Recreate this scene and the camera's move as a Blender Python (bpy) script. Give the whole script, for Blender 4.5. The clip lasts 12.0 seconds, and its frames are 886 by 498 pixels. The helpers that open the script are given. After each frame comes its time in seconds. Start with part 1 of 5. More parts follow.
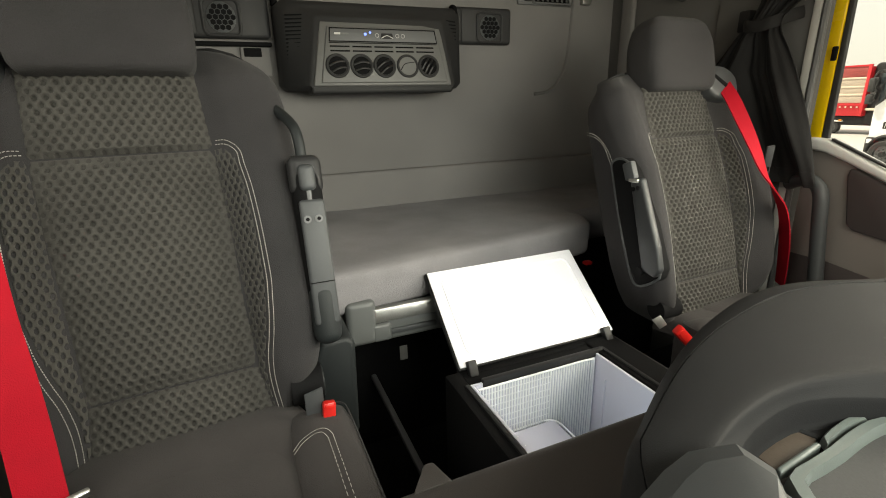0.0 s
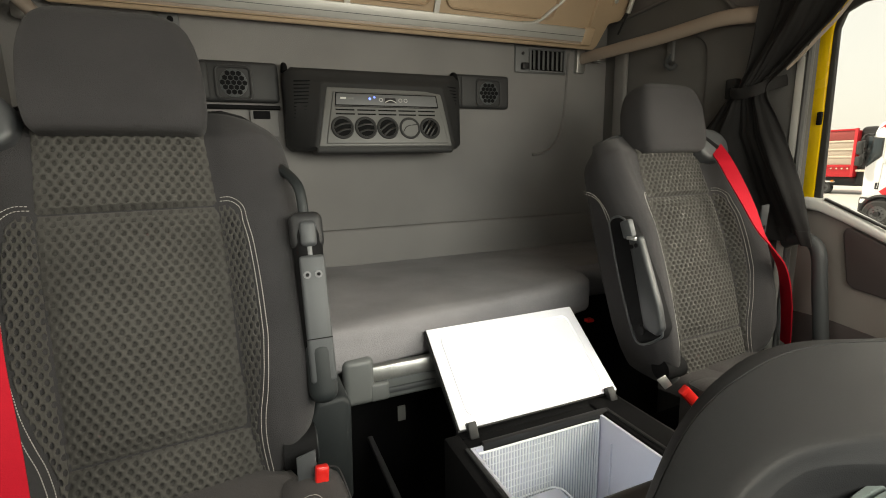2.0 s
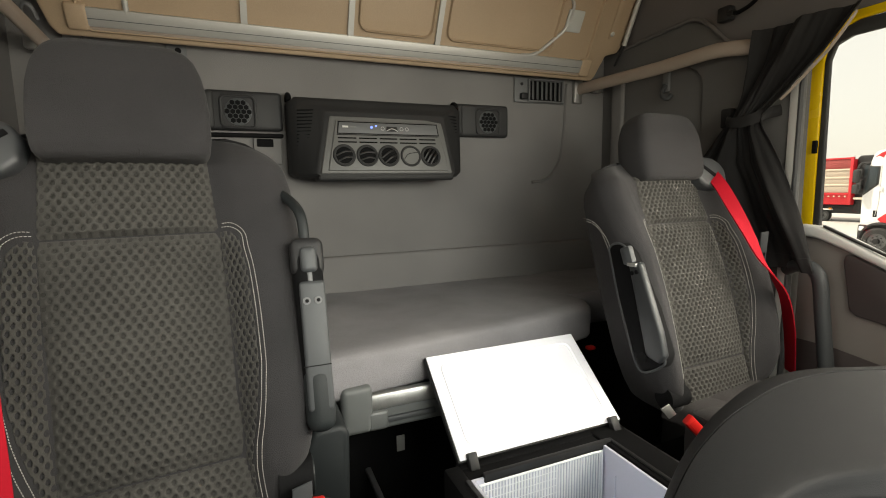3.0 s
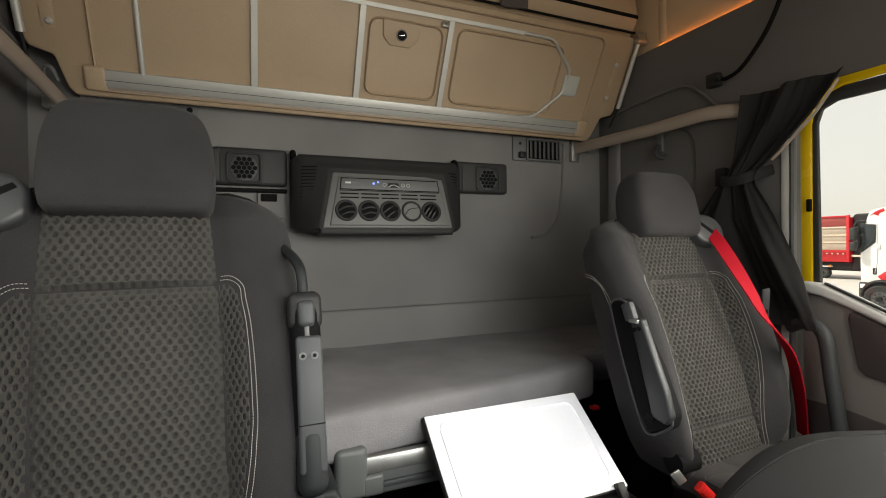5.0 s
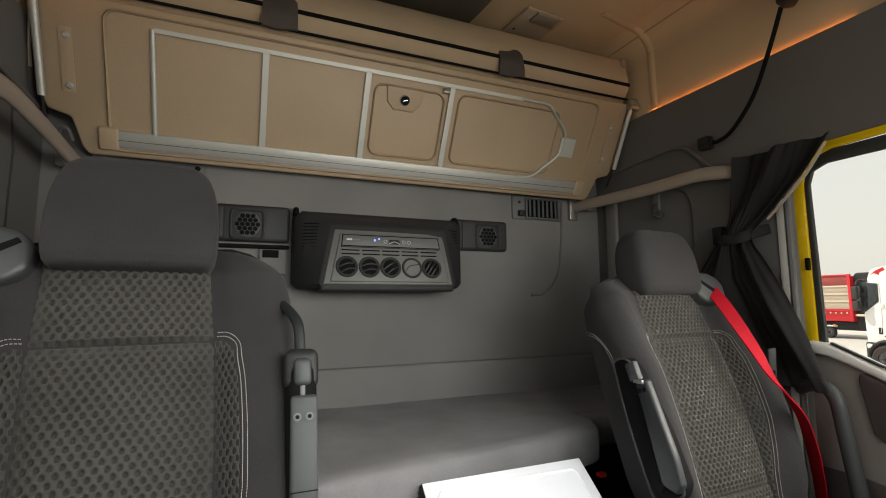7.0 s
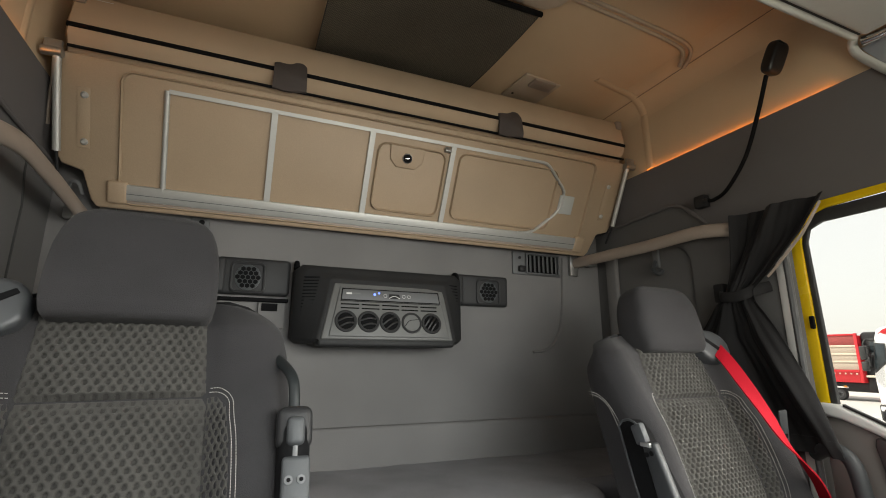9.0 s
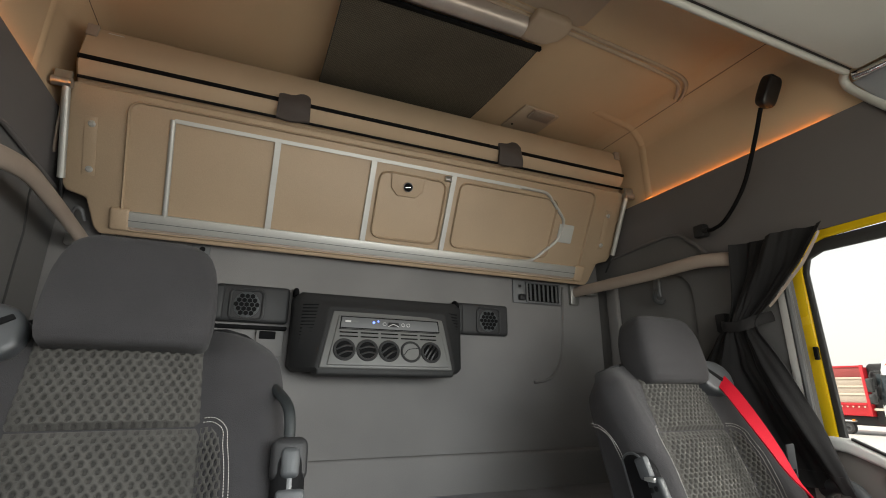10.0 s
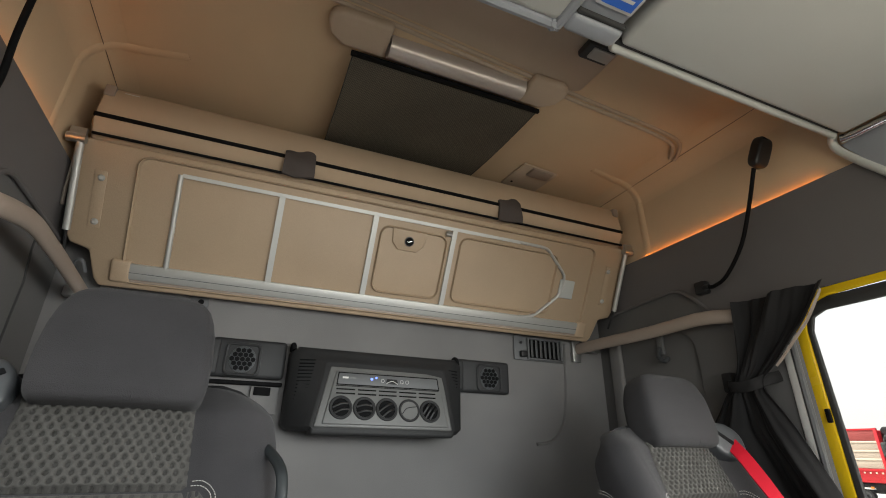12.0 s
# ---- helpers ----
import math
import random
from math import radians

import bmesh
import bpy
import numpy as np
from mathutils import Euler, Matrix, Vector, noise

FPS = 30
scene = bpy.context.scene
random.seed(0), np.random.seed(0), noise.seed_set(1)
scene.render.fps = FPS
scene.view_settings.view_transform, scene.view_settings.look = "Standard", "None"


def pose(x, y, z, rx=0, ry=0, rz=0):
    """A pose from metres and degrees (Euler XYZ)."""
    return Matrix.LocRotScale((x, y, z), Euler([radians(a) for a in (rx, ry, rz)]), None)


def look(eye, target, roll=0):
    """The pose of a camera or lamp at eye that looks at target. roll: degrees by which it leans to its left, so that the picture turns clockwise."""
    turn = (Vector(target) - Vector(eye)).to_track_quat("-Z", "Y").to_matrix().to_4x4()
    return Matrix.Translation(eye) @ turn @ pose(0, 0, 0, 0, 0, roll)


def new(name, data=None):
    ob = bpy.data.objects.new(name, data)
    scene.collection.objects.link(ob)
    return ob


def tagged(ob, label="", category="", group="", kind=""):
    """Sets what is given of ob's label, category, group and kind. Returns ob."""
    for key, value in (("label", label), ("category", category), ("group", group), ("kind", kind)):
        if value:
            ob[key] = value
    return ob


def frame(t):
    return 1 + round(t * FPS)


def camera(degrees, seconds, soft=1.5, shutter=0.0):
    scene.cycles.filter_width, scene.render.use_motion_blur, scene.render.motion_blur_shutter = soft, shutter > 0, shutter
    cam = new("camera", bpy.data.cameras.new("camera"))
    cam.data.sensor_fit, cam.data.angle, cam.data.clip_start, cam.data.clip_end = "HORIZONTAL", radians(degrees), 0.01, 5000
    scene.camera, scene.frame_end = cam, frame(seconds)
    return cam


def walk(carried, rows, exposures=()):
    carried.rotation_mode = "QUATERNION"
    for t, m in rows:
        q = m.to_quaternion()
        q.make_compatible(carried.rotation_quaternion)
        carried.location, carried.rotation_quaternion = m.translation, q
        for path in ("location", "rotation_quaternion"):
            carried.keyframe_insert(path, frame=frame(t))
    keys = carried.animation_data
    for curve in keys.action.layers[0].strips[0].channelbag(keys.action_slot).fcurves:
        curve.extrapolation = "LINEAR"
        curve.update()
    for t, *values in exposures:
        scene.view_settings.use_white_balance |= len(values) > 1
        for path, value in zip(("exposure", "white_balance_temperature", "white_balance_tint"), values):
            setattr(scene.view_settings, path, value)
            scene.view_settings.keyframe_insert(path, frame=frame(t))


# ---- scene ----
cam = camera(86.9, 12.0, soft=1.0)
PATH = [
    (0, (-0.446, -1.643, 1.045), (0.286, 0.117, 0.441), -1.4),
    (0.5, (-0.445, -1.644, 1.045), (0.292, 0.132, 0.497), -1.4),
    (1, (-0.445, -1.645, 1.045), (0.3, 0.146, 0.559), -1.3),
    (1.5, (-0.446, -1.646, 1.045), (0.305, 0.158, 0.618), -1.2),
    (2, (-0.444, -1.645, 1.045), (0.312, 0.169, 0.674), -1.1),
    (2.5, (-0.443, -1.646, 1.045), (0.316, 0.178, 0.732), -1.1),
    (3, (-0.444, -1.646, 1.044), (0.319, 0.184, 0.786), -1.0),
    (4.8, (-0.441, -1.647, 1.044), (0.327, 0.199, 0.998), -0.6),
    (5, (-0.442, -1.645, 1.044), (0.329, 0.2, 1.018), -0.6),
    (5.5, (-0.443, -1.646, 1.045), (0.329, 0.199, 1.082), -0.5),
    (6, (-0.442, -1.647, 1.045), (0.328, 0.196, 1.14), -0.4),
    (6.5, (-0.442, -1.646, 1.044), (0.327, 0.193, 1.201), -0.3),
    (7, (-0.442, -1.646, 1.044), (0.325, 0.188, 1.26), -0.3),
    (9, (-0.441, -1.646, 1.043), (0.309, 0.154, 1.491), 0.2),
    (9.5, (-0.44, -1.647, 1.042), (0.303, 0.14, 1.549), 0.4),
    (10, (-0.439, -1.646, 1.042), (0.296, 0.126, 1.607), 0.5),
    (10.5, (-0.439, -1.646, 1.042), (0.289, 0.11, 1.664), 0.6),
    (11, (-0.439, -1.647, 1.042), (0.28, 0.093, 1.718), 0.7),
    (11.5, (-0.44, -1.646, 1.042), (0.272, 0.075, 1.774), 0.8),
    (12, (-0.442, -1.645, 1.044), (0.262, 0.056, 1.826), 1.0),
]
walk(cam, [(t, look(eye, target, roll)) for t, eye, target, roll in PATH], [(0.0, 0.37, 7750, 3), (3.0, 0.34, 7550, 6), (5.0, 0.17, 7200, 7), (6.5, 0.09, 7150, 6), (9.5, 0.44, 6800, 7), (12.0, 0.51, 6600, 7)])

# ---- world, sun, large lights ----
world = bpy.data.worlds.new("sky")
scene.world = world
world.use_nodes = True
wn, wl = world.node_tree.nodes, world.node_tree.links
sky = wn.new("ShaderNodeTexSky")
sky.sky_type, sky.sun_disc = 'NISHITA', False
sky.sun_elevation, sky.sun_rotation, sky.dust_density = radians(52), radians(-37), 3.0
haze = wn.new("ShaderNodeMix")
haze.data_type = 'RGBA'
haze.inputs[0].default_value, haze.inputs[7].default_value = 0.7, (10.0, 10.0, 9.7, 1)
wl.new(sky.outputs[0], haze.inputs[6]), wl.new(haze.outputs[2], wn["Background"].inputs[0])
wn["Background"].inputs[1].default_value = 0.122


def lamp(name, kind, m, power, color, size=0.5, size_y=None):
    data = bpy.data.lights.new(name, kind)
    data.energy, data.color = power, color
    if kind == 'AREA':
        data.shape, data.size, data.size_y = 'RECTANGLE', size, size_y or size
    elif kind == 'SUN':
        data.angle = radians(size)
    else:
        data.shadow_soft_size = size
    ob = new(name, data)
    ob.matrix_world = m
    return ob


lamp("sun", 'SUN', look((-45, 60, 95), (0, 0, 0)), 5.0, (1.0, 0.95, 0.88), 0.6)
lamp("windscreen_daylight", 'AREA', look((0.14, -1.93, 1.22), (-0.08, -0.45, 0.66)), 6.1, (0.9, 0.955, 1.0), 0.95, 0.38).data.spread = radians(98)
lamp("passenger_window_daylight", 'AREA', look((-0.985, -1.28, 1.25), (-0.3, -0.85, 0.6)), 1.2, (0.95, 0.975, 1.0), 0.8, 0.4).data.spread = radians(110)
lamp("windscreen_yard_light", 'AREA', look((0.45, -1.93, 1.2), (0.5, -0.8, 2.1)), 3.0, (1.0, 0.9, 0.73), 1.2, 0.3)
lamp("door_window_daylight", 'AREA', look((1.012, -1.42, 1.15), (-0.45, -0.65, 0.33)), 4.7, (1.0, 0.98, 0.95), 0.5, 0.5).data.spread = radians(112)

# ---- materials ----


def mat(name, color, rough=0.8, var=0.15, scale=9.0, grain=400.0, bump=0.15, metal=0.0, spec=0.5, sheen=0.0, stretch=(1, 1, 1)):
    """A surface with broad mottling, fine grain and fine relief; scales in cycles a metre."""
    m = bpy.data.materials.new(name)
    m.use_nodes = True
    n, l = m.node_tree.nodes, m.node_tree.links
    b = n["Principled BSDF"]
    b.inputs["Roughness"].default_value, b.inputs["Metallic"].default_value = rough, metal
    b.inputs["Specular IOR Level"].default_value = spec
    b.inputs["Sheen Weight"].default_value = sheen
    co = n.new("ShaderNodeTexCoord")
    mp = n.new("ShaderNodeMapping")
    mp.inputs["Scale"].default_value = stretch
    l.new(co.outputs["Object"], mp.inputs[0])
    big, fine = n.new("ShaderNodeTexNoise"), n.new("ShaderNodeTexNoise")
    for tex, s, d in ((big, scale, 5), (fine, grain, 2)):
        tex.inputs["Scale"].default_value, tex.inputs["Detail"].default_value = s, d
        l.new(mp.outputs[0], tex.inputs["Vector"])
    mix = n.new("ShaderNodeMix")
    mix.data_type = 'FLOAT'
    mix.inputs[0].default_value = 0.4
    l.new(big.outputs[0], mix.inputs[2]), l.new(fine.outputs[0], mix.inputs[3])
    ramp = n.new("ShaderNodeValToRGB")
    ramp.color_ramp.elements[0].position, ramp.color_ramp.elements[1].position = 0.3, 0.7
    ramp.color_ramp.elements[0].color = (*[c * (1 - var) for c in color], 1)
    ramp.color_ramp.elements[1].color = (*[min(1, c * (1 + var)) for c in color], 1)
    l.new(mix.outputs[0], ramp.inputs[0]), l.new(ramp.outputs[0], b.inputs["Base Color"])
    rr = n.new("ShaderNodeMapRange")
    rr.inputs[3].default_value, rr.inputs[4].default_value = max(0.03, rough - 0.08), min(1, rough + 0.08)
    l.new(big.outputs[0], rr.inputs[0]), l.new(rr.outputs[0], b.inputs["Roughness"])
    bp = n.new("ShaderNodeBump")
    bp.inputs["Strength"].default_value, bp.inputs["Distance"].default_value = bump, 0.002
    l.new(fine.outputs[0], bp.inputs["Height"]), l.new(bp.outputs[0], b.inputs["Normal"])
    return m


PITCH = (0.0146, 0.0108)


def dimple(u, v):
    """How deep in a dimple the cloth is, 0 to 1, at u, v metres: staggered rows of upright ovals."""
    row = np.floor(v / PITCH[1])
    fu = (np.mod(u / PITCH[0] + 0.5 * np.mod(row, 2), 1.0) - 0.5) * PITCH[0]
    fv = (np.mod(v / PITCH[1], 1.0) - 0.5) * PITCH[1]
    r = np.sqrt((fu / 0.0044) ** 2 + ((fv + 0.0006) / 0.0055) ** 2)
    k = np.clip((1.12 - r) / 0.55, 0, 1)
    return k * k * (3 - 2 * k)


M = {}
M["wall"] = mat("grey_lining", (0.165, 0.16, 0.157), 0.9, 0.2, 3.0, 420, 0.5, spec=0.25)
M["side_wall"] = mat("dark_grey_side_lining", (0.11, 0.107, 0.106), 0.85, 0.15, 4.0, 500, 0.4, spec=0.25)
M["unit"] = mat("blue_grey_unit", (0.25, 0.265, 0.29), 0.4, 0.05, 6, 900, 0.08)
M["trim"] = mat("dark_grey_trim", (0.115, 0.107, 0.107), 0.75, 0.08, 6, 700, 0.25, spec=0.3)
M["tan"] = mat("tan_lining", (0.535, 0.4, 0.262), 0.85, 0.1, 3, 600, 0.2)
M["bunk"] = mat("tan_bunk_shell", (0.345, 0.254, 0.17), 0.55, 0.11, 3.5, 300, 0.2)
M["mattress_tan"] = mat("tan_mattress_cloth", (0.37, 0.276, 0.19), 0.9, 0.06, 7, 900, 0.2)
M["alu"] = mat("brushed_aluminium", (0.43, 0.425, 0.405), 0.45, 0.06, 6, 500, 0.05, metal=0.4, stretch=(0.1, 1, 1))
M["steel"] = mat("zinc_steel", (0.45, 0.45, 0.44), 0.35, 0.15, 30, 400, 0.05, metal=0.9)
M["seat"] = mat("dark_seat_cloth", (0.031, 0.0297, 0.0312), 0.92, 0.2, 9, 650, 0.55, sheen=0.05, spec=0.15)
# browner seat cloth, its colour lifted to stand for light from above
M["cushion"] = mat("lit_brown_grey_cloth", (0.041, 0.037, 0.037), 0.92, 0.2, 9, 650, 0.55, sheen=0.05, spec=0.15)
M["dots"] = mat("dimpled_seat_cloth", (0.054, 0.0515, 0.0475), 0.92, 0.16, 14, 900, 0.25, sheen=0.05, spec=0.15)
# dimple floors: shade in the pits put into a darker cloth colour
M["dots_pit_shade"] = mat("pit_shade_cloth", (0.042, 0.04, 0.0375), 0.95, 0.2, 14, 900, 0.3, spec=0.1)
# same cloth, pits painted darker where side panels turn from the light
M["dots_side_shade"] = mat("side_pit_shade_cloth", (0.02, 0.019, 0.018), 0.95, 0.2, 14, 900, 0.3, spec=0.1)
M["bed"] = mat("grey_bed_cloth", (0.19, 0.184, 0.193), 0.93, 0.26, 6, 420, 0.7, sheen=0.05, spec=0.12)
M["plastic"] = mat("grey_plastic", (0.1, 0.102, 0.105), 0.55, 0.08, 8, 900, 0.15)
M["speaker"] = mat("dark_speaker_plastic", (0.026, 0.026, 0.027), 0.55, 0.08, 8, 900, 0.15, spec=0.3)
M["bumper"] = mat("bumper_grey_plastic", (0.085, 0.09, 0.09), 0.5, 0.06, 8, 900, 0.12)
M["arm"] = mat("slate_plastic", (0.045, 0.048, 0.051), 0.5, 0.08, 8, 900, 0.12, spec=0.35)
M["guide"] = mat("slate_guide_plastic", (0.04, 0.042, 0.045), 0.42, 0.08, 8, 900, 0.1)
M["cover"] = mat("teal_black_plastic", (0.012, 0.0145, 0.0155), 0.55, 0.08, 8, 900, 0.12, spec=0.3)
M["dark"] = mat("black_plastic", (0.016, 0.016, 0.017), 0.5, 0.15, 12, 700, 0.15, spec=0.3)
M["plate"] = mat("slate_black_plate", (0.024, 0.026, 0.028), 0.45, 0.08, 8, 900, 0.12, spec=0.35)
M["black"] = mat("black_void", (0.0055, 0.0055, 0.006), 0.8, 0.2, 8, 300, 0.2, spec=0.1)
M["outlet"] = mat("glossy_black_outlet", (0.006, 0.006, 0.0065), 0.42, 0.05, 10, 800, 0.03)
M["ac_face"] = mat("ac_grey_face", (0.1, 0.1, 0.097), 0.5, 0.05, 10, 800, 0.1)
M["ac_shell"] = mat("ac_dark_shell", (0.019, 0.019, 0.0195), 0.6, 0.12, 9, 600, 0.2, spec=0.3)
M["rail"] = mat("taupe_painted_tube", (0.26, 0.21, 0.175), 0.45, 0.06, 6, 300, 0.05)
M["red"] = mat("red_belt_webbing", (0.36, 0.005, 0.016), 0.75, 0.1, 20, 700, 0.3, spec=0.15)
M["red_plastic"] = mat("red_plastic", (0.52, 0.014, 0.012), 0.35, 0.05, 20, 300, 0.05)
M["white"] = mat("white_enamel", (0.9, 0.9, 0.97), 0.22, 0.02, 4, 200, 0.02)
M["liner"] = mat("white_fridge_liner", (0.56, 0.57, 0.67), 0.4, 0.02, 5, 200, 0.03)
M["wire"] = mat("white_coated_wire", (0.85, 0.87, 0.9), 0.35, 0.03, 9, 200, 0.02)
M["yellow"] = mat("yellow_paint", (0.75, 0.5, 0.012), 0.25, 0.05, 4, 200, 0.02)
M["curtain"] = mat("charcoal_curtain", (0.013, 0.0125, 0.013), 0.8, 0.15, 8, 900, 0.3, sheen=0.03, spec=0.25)
M["rubber"] = mat("black_rubber", (0.03, 0.03, 0.03), 0.7, 0.15, 14, 400, 0.2)
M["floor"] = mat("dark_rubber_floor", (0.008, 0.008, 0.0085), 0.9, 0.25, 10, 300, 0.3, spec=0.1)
M["thread"] = mat("white_thread", (0.42, 0.4, 0.37), 0.8, 0.1, 60, 900, 0.1)
M["strap"] = mat("brown_grey_strap", (0.06, 0.049, 0.045), 0.9, 0.12, 14, 600, 0.4)
M["net"] = mat("dark_mesh_blind", (0.085, 0.075, 0.058), 0.5, 0.45, 3, 260, 0.8, stretch=(1, 1, 0.1))
nn, nl = M["net"].node_tree.nodes, M["net"].node_tree.links
chk = nn.new("ShaderNodeTexChecker")
chk.inputs["Scale"].default_value = 230
chk.inputs["Color1"].default_value, chk.inputs["Color2"].default_value = (1.2, 1.2, 1.2, 1), (0.55, 0.55, 0.55, 1)
nmix = nn.new("ShaderNodeMix")
nmix.data_type, nmix.blend_type = 'RGBA', 'MULTIPLY'
nmix.inputs[0].default_value = 1.0
nmap = [q for q in nn if q.type == 'MAPPING'][0]
nramp = [q for q in nn if q.type == 'VALTORGB'][0]
nl.new(nmap.outputs[0], chk.inputs[0]), nl.new(nramp.outputs[0], nmix.inputs[6]), nl.new(chk.outputs[0], nmix.inputs[7])
nl.new(nmix.outputs[2], nn["Principled BSDF"].inputs["Base Color"])
M["locker"] = mat("pale_grey_locker", (0.4, 0.405, 0.385), 0.6, 0.04, 4, 700, 0.15)
M["dash"] = mat("charcoal_dash", (0.0115, 0.0117, 0.0125), 0.68, 0.1, 5, 900, 0.15, spec=0.14)
M["dash_light"] = mat("mid_grey_dash", (0.025, 0.0275, 0.0295), 0.5, 0.06, 6, 900, 0.06)
M["dash_rim"] = mat("pale_green_grey_dash", (0.105, 0.123, 0.117), 0.42, 0.05, 6, 900, 0.05)
M["sill"] = mat("pale_door_sill", (0.72, 0.71, 0.69), 0.6, 0.06, 8, 500, 0.1)
M["concrete"] = mat("pale_concrete", (0.52, 0.51, 0.48), 0.9, 0.12, 0.4, 20, 0.2)
M["truck_red"] = mat("red_truck_paint", (0.6, 0.02, 0.03), 0.4, 0.08, 1.2, 20, 0.05)
M["truck_cream"] = mat("cream_tarp_band", (0.7, 0.6, 0.48), 0.6, 0.05, 1.5, 20, 0.05)
M["truck_white"] = mat("white_truck_paint", (0.8, 0.8, 0.8), 0.3, 0.03, 1.5, 20, 0.02)
M["tyre"] = mat("tyre_rubber", (0.025, 0.025, 0.025), 0.85, 0.2, 6, 60, 0.3)
M["dark_glass"] = mat("dark_cab_glass", (0.03, 0.04, 0.045), 0.08, 0.1, 2, 20, 0.0)
M["door"] = mat("brown_grey_door_panel", (0.24, 0.212, 0.2), 0.6, 0.08, 6, 700, 0.2)
M["pocket"] = mat("brown_door_pocket", (0.065, 0.052, 0.052), 0.65, 0.08, 8, 700, 0.15)
M["console"] = mat("brown_black_console", (0.036, 0.032, 0.031), 0.6, 0.08, 6, 900, 0.2)
M["tray"] = mat("brown_tray", (0.05, 0.036, 0.026), 0.6, 0.1, 12, 500, 0.15)


def glow(name, color, strength):
    m = bpy.data.materials.new(name)
    m.use_nodes = True
    b = m.node_tree.nodes["Principled BSDF"]
    b.inputs["Base Color"].default_value = (*color, 1)
    b.inputs["Emission Color"].default_value, b.inputs["Emission Strength"].default_value = (*color, 1), strength
    return m


M["amber"] = glow("amber_strip", (1.0, 0.33, 0.05), 7.0)
M["pale"] = mat("pale_lining", (0.5, 0.49, 0.47), 0.85, 0.06, 8, 500, 0.2)
M["roller"] = mat("satin_roller", (0.5, 0.45, 0.42), 0.35, 0.05, 6, 300, 0.05, metal=0.4)
M["taupe"] = mat("taupe_lining", (0.42, 0.335, 0.255), 0.7, 0.08, 4, 600, 0.15)
M["blue"] = mat("blue_label", (0.03, 0.12, 0.5), 0.4, 0.05, 30, 300, 0.02)
M["chrome"] = mat("chrome", (0.75, 0.75, 0.75), 0.12, 0.05, 20, 200, 0.02, metal=1.0)
M["truck_dark_red"] = mat("dull_red_panel", (0.33, 0.06, 0.055), 0.6, 0.1, 1.5, 20, 0.05)
M["amber_lens"] = mat("orange_lens", (0.7, 0.25, 0.02), 0.3, 0.05, 8, 60, 0.02)
M["truck_beige"] = mat("beige_board", (0.48, 0.4, 0.32), 0.7, 0.06, 1.5, 20, 0.05)
M["fridge_led"] = glow("fridge_lamp", (0.62, 0.82, 1.0), 4.0)
M["led"] = glow("blue_led", (0.15, 0.25, 1.0), 1.2)
M["glass"] = bpy.data.materials.new("window_glass")
M["glass"].use_nodes = True
gb = M["glass"].node_tree.nodes["Principled BSDF"]
gb.inputs["Transmission Weight"].default_value, gb.inputs["Roughness"].default_value, gb.inputs["IOR"].default_value = 1.0, 0.0, 1.3

# ---- mesh helpers ----


def thing(name, at, label, category, group="", kind=""):
    ob = new(name)
    ob.location = at
    ob.empty_display_size = 0.05
    return tagged(ob, label, category, group, kind)


def top(ob):
    while ob.parent:
        ob = ob.parent
    return ob


def part(name, bm, material, parent=None, label="", smooth=40):
    """Links a bmesh in world coordinates as one mesh object, under a thing or a part where given."""
    if parent is not None:
        bmesh.ops.translate(bm, vec=-Vector(top(parent).location), verts=bm.verts)
    bmesh.ops.recalc_face_normals(bm, faces=bm.faces)
    me = bpy.data.meshes.new(name)
    bm.to_mesh(me)
    bm.free()
    me.materials.append(M[material])
    if smooth:
        me.polygons.foreach_set("use_smooth", [True] * len(me.polygons))
        me.set_sharp_from_angle(angle=radians(smooth))
    ob = new(name, me)
    if parent is not None:
        ob.parent = parent
    return tagged(ob, label)


def solo(name, bm, material, label, category, group="", kind="", smooth=40):
    ob = part(name, bm, material, None, "", smooth)
    return tagged(ob, label, category, group, kind)


def box(x0, x1, y0, y1, z0, z1, bevel=0.004, seg=2, m=None, bm=None):
    bm = bm or bmesh.new()
    s = Matrix.Translation(((x0 + x1) / 2, (y0 + y1) / 2, (z0 + z1) / 2)) @ Matrix.Diagonal((abs(x1 - x0), abs(y1 - y0), abs(z1 - z0), 1))
    made = bmesh.ops.create_cube(bm, size=1.0, matrix=s)["verts"]
    if bevel:
        edges = list({e for v in made for e in v.link_edges})
        res = bmesh.ops.bevel(bm, geom=edges, offset=bevel, segments=seg, profile=0.5, affect='EDGES', clamp_overlap=True)
        made = list({v for f in res["faces"] for v in f.verts} | {v for v in made if v.is_valid})
    if m is not None:
        bmesh.ops.transform(bm, matrix=m, verts=made)
    return bm


def prism(points, offset, bevel=0.0, seg=2, bm=None):
    """A flat polygon of 3D points, pushed along offset into a solid."""
    bm = bm or bmesh.new()
    vs = [bm.verts.new(p) for p in points]
    ws = [bm.verts.new(Vector(p) + Vector(offset)) for p in points]
    fs = [bm.faces.new(vs), bm.faces.new(ws[::-1])]
    for i in range(len(vs)):
        j = (i + 1) % len(vs)
        fs.append(bm.faces.new((vs[i], ws[i], ws[j], vs[j])))
    if bevel:
        bmesh.ops.recalc_face_normals(bm, faces=fs)
        bmesh.ops.bevel(bm, geom=list({e for f in fs for e in f.edges}), offset=bevel, segments=seg, profile=0.5, affect='EDGES', clamp_overlap=True)
    return bm


def spline(pts, n=8):
    """Points on a smooth curve through pts."""
    p = [Vector(q) for q in pts]
    p = [2 * p[0] - p[1]] + p + [2 * p[-1] - p[-2]]
    out = []
    for i in range(1, len(p) - 2):
        for k in range(n):
            t = k / n
            out.append(0.5 * ((2 * p[i]) + (p[i + 1] - p[i - 1]) * t + (2 * p[i - 1] - 5 * p[i] + 4 * p[i + 1] - p[i + 2]) * t * t
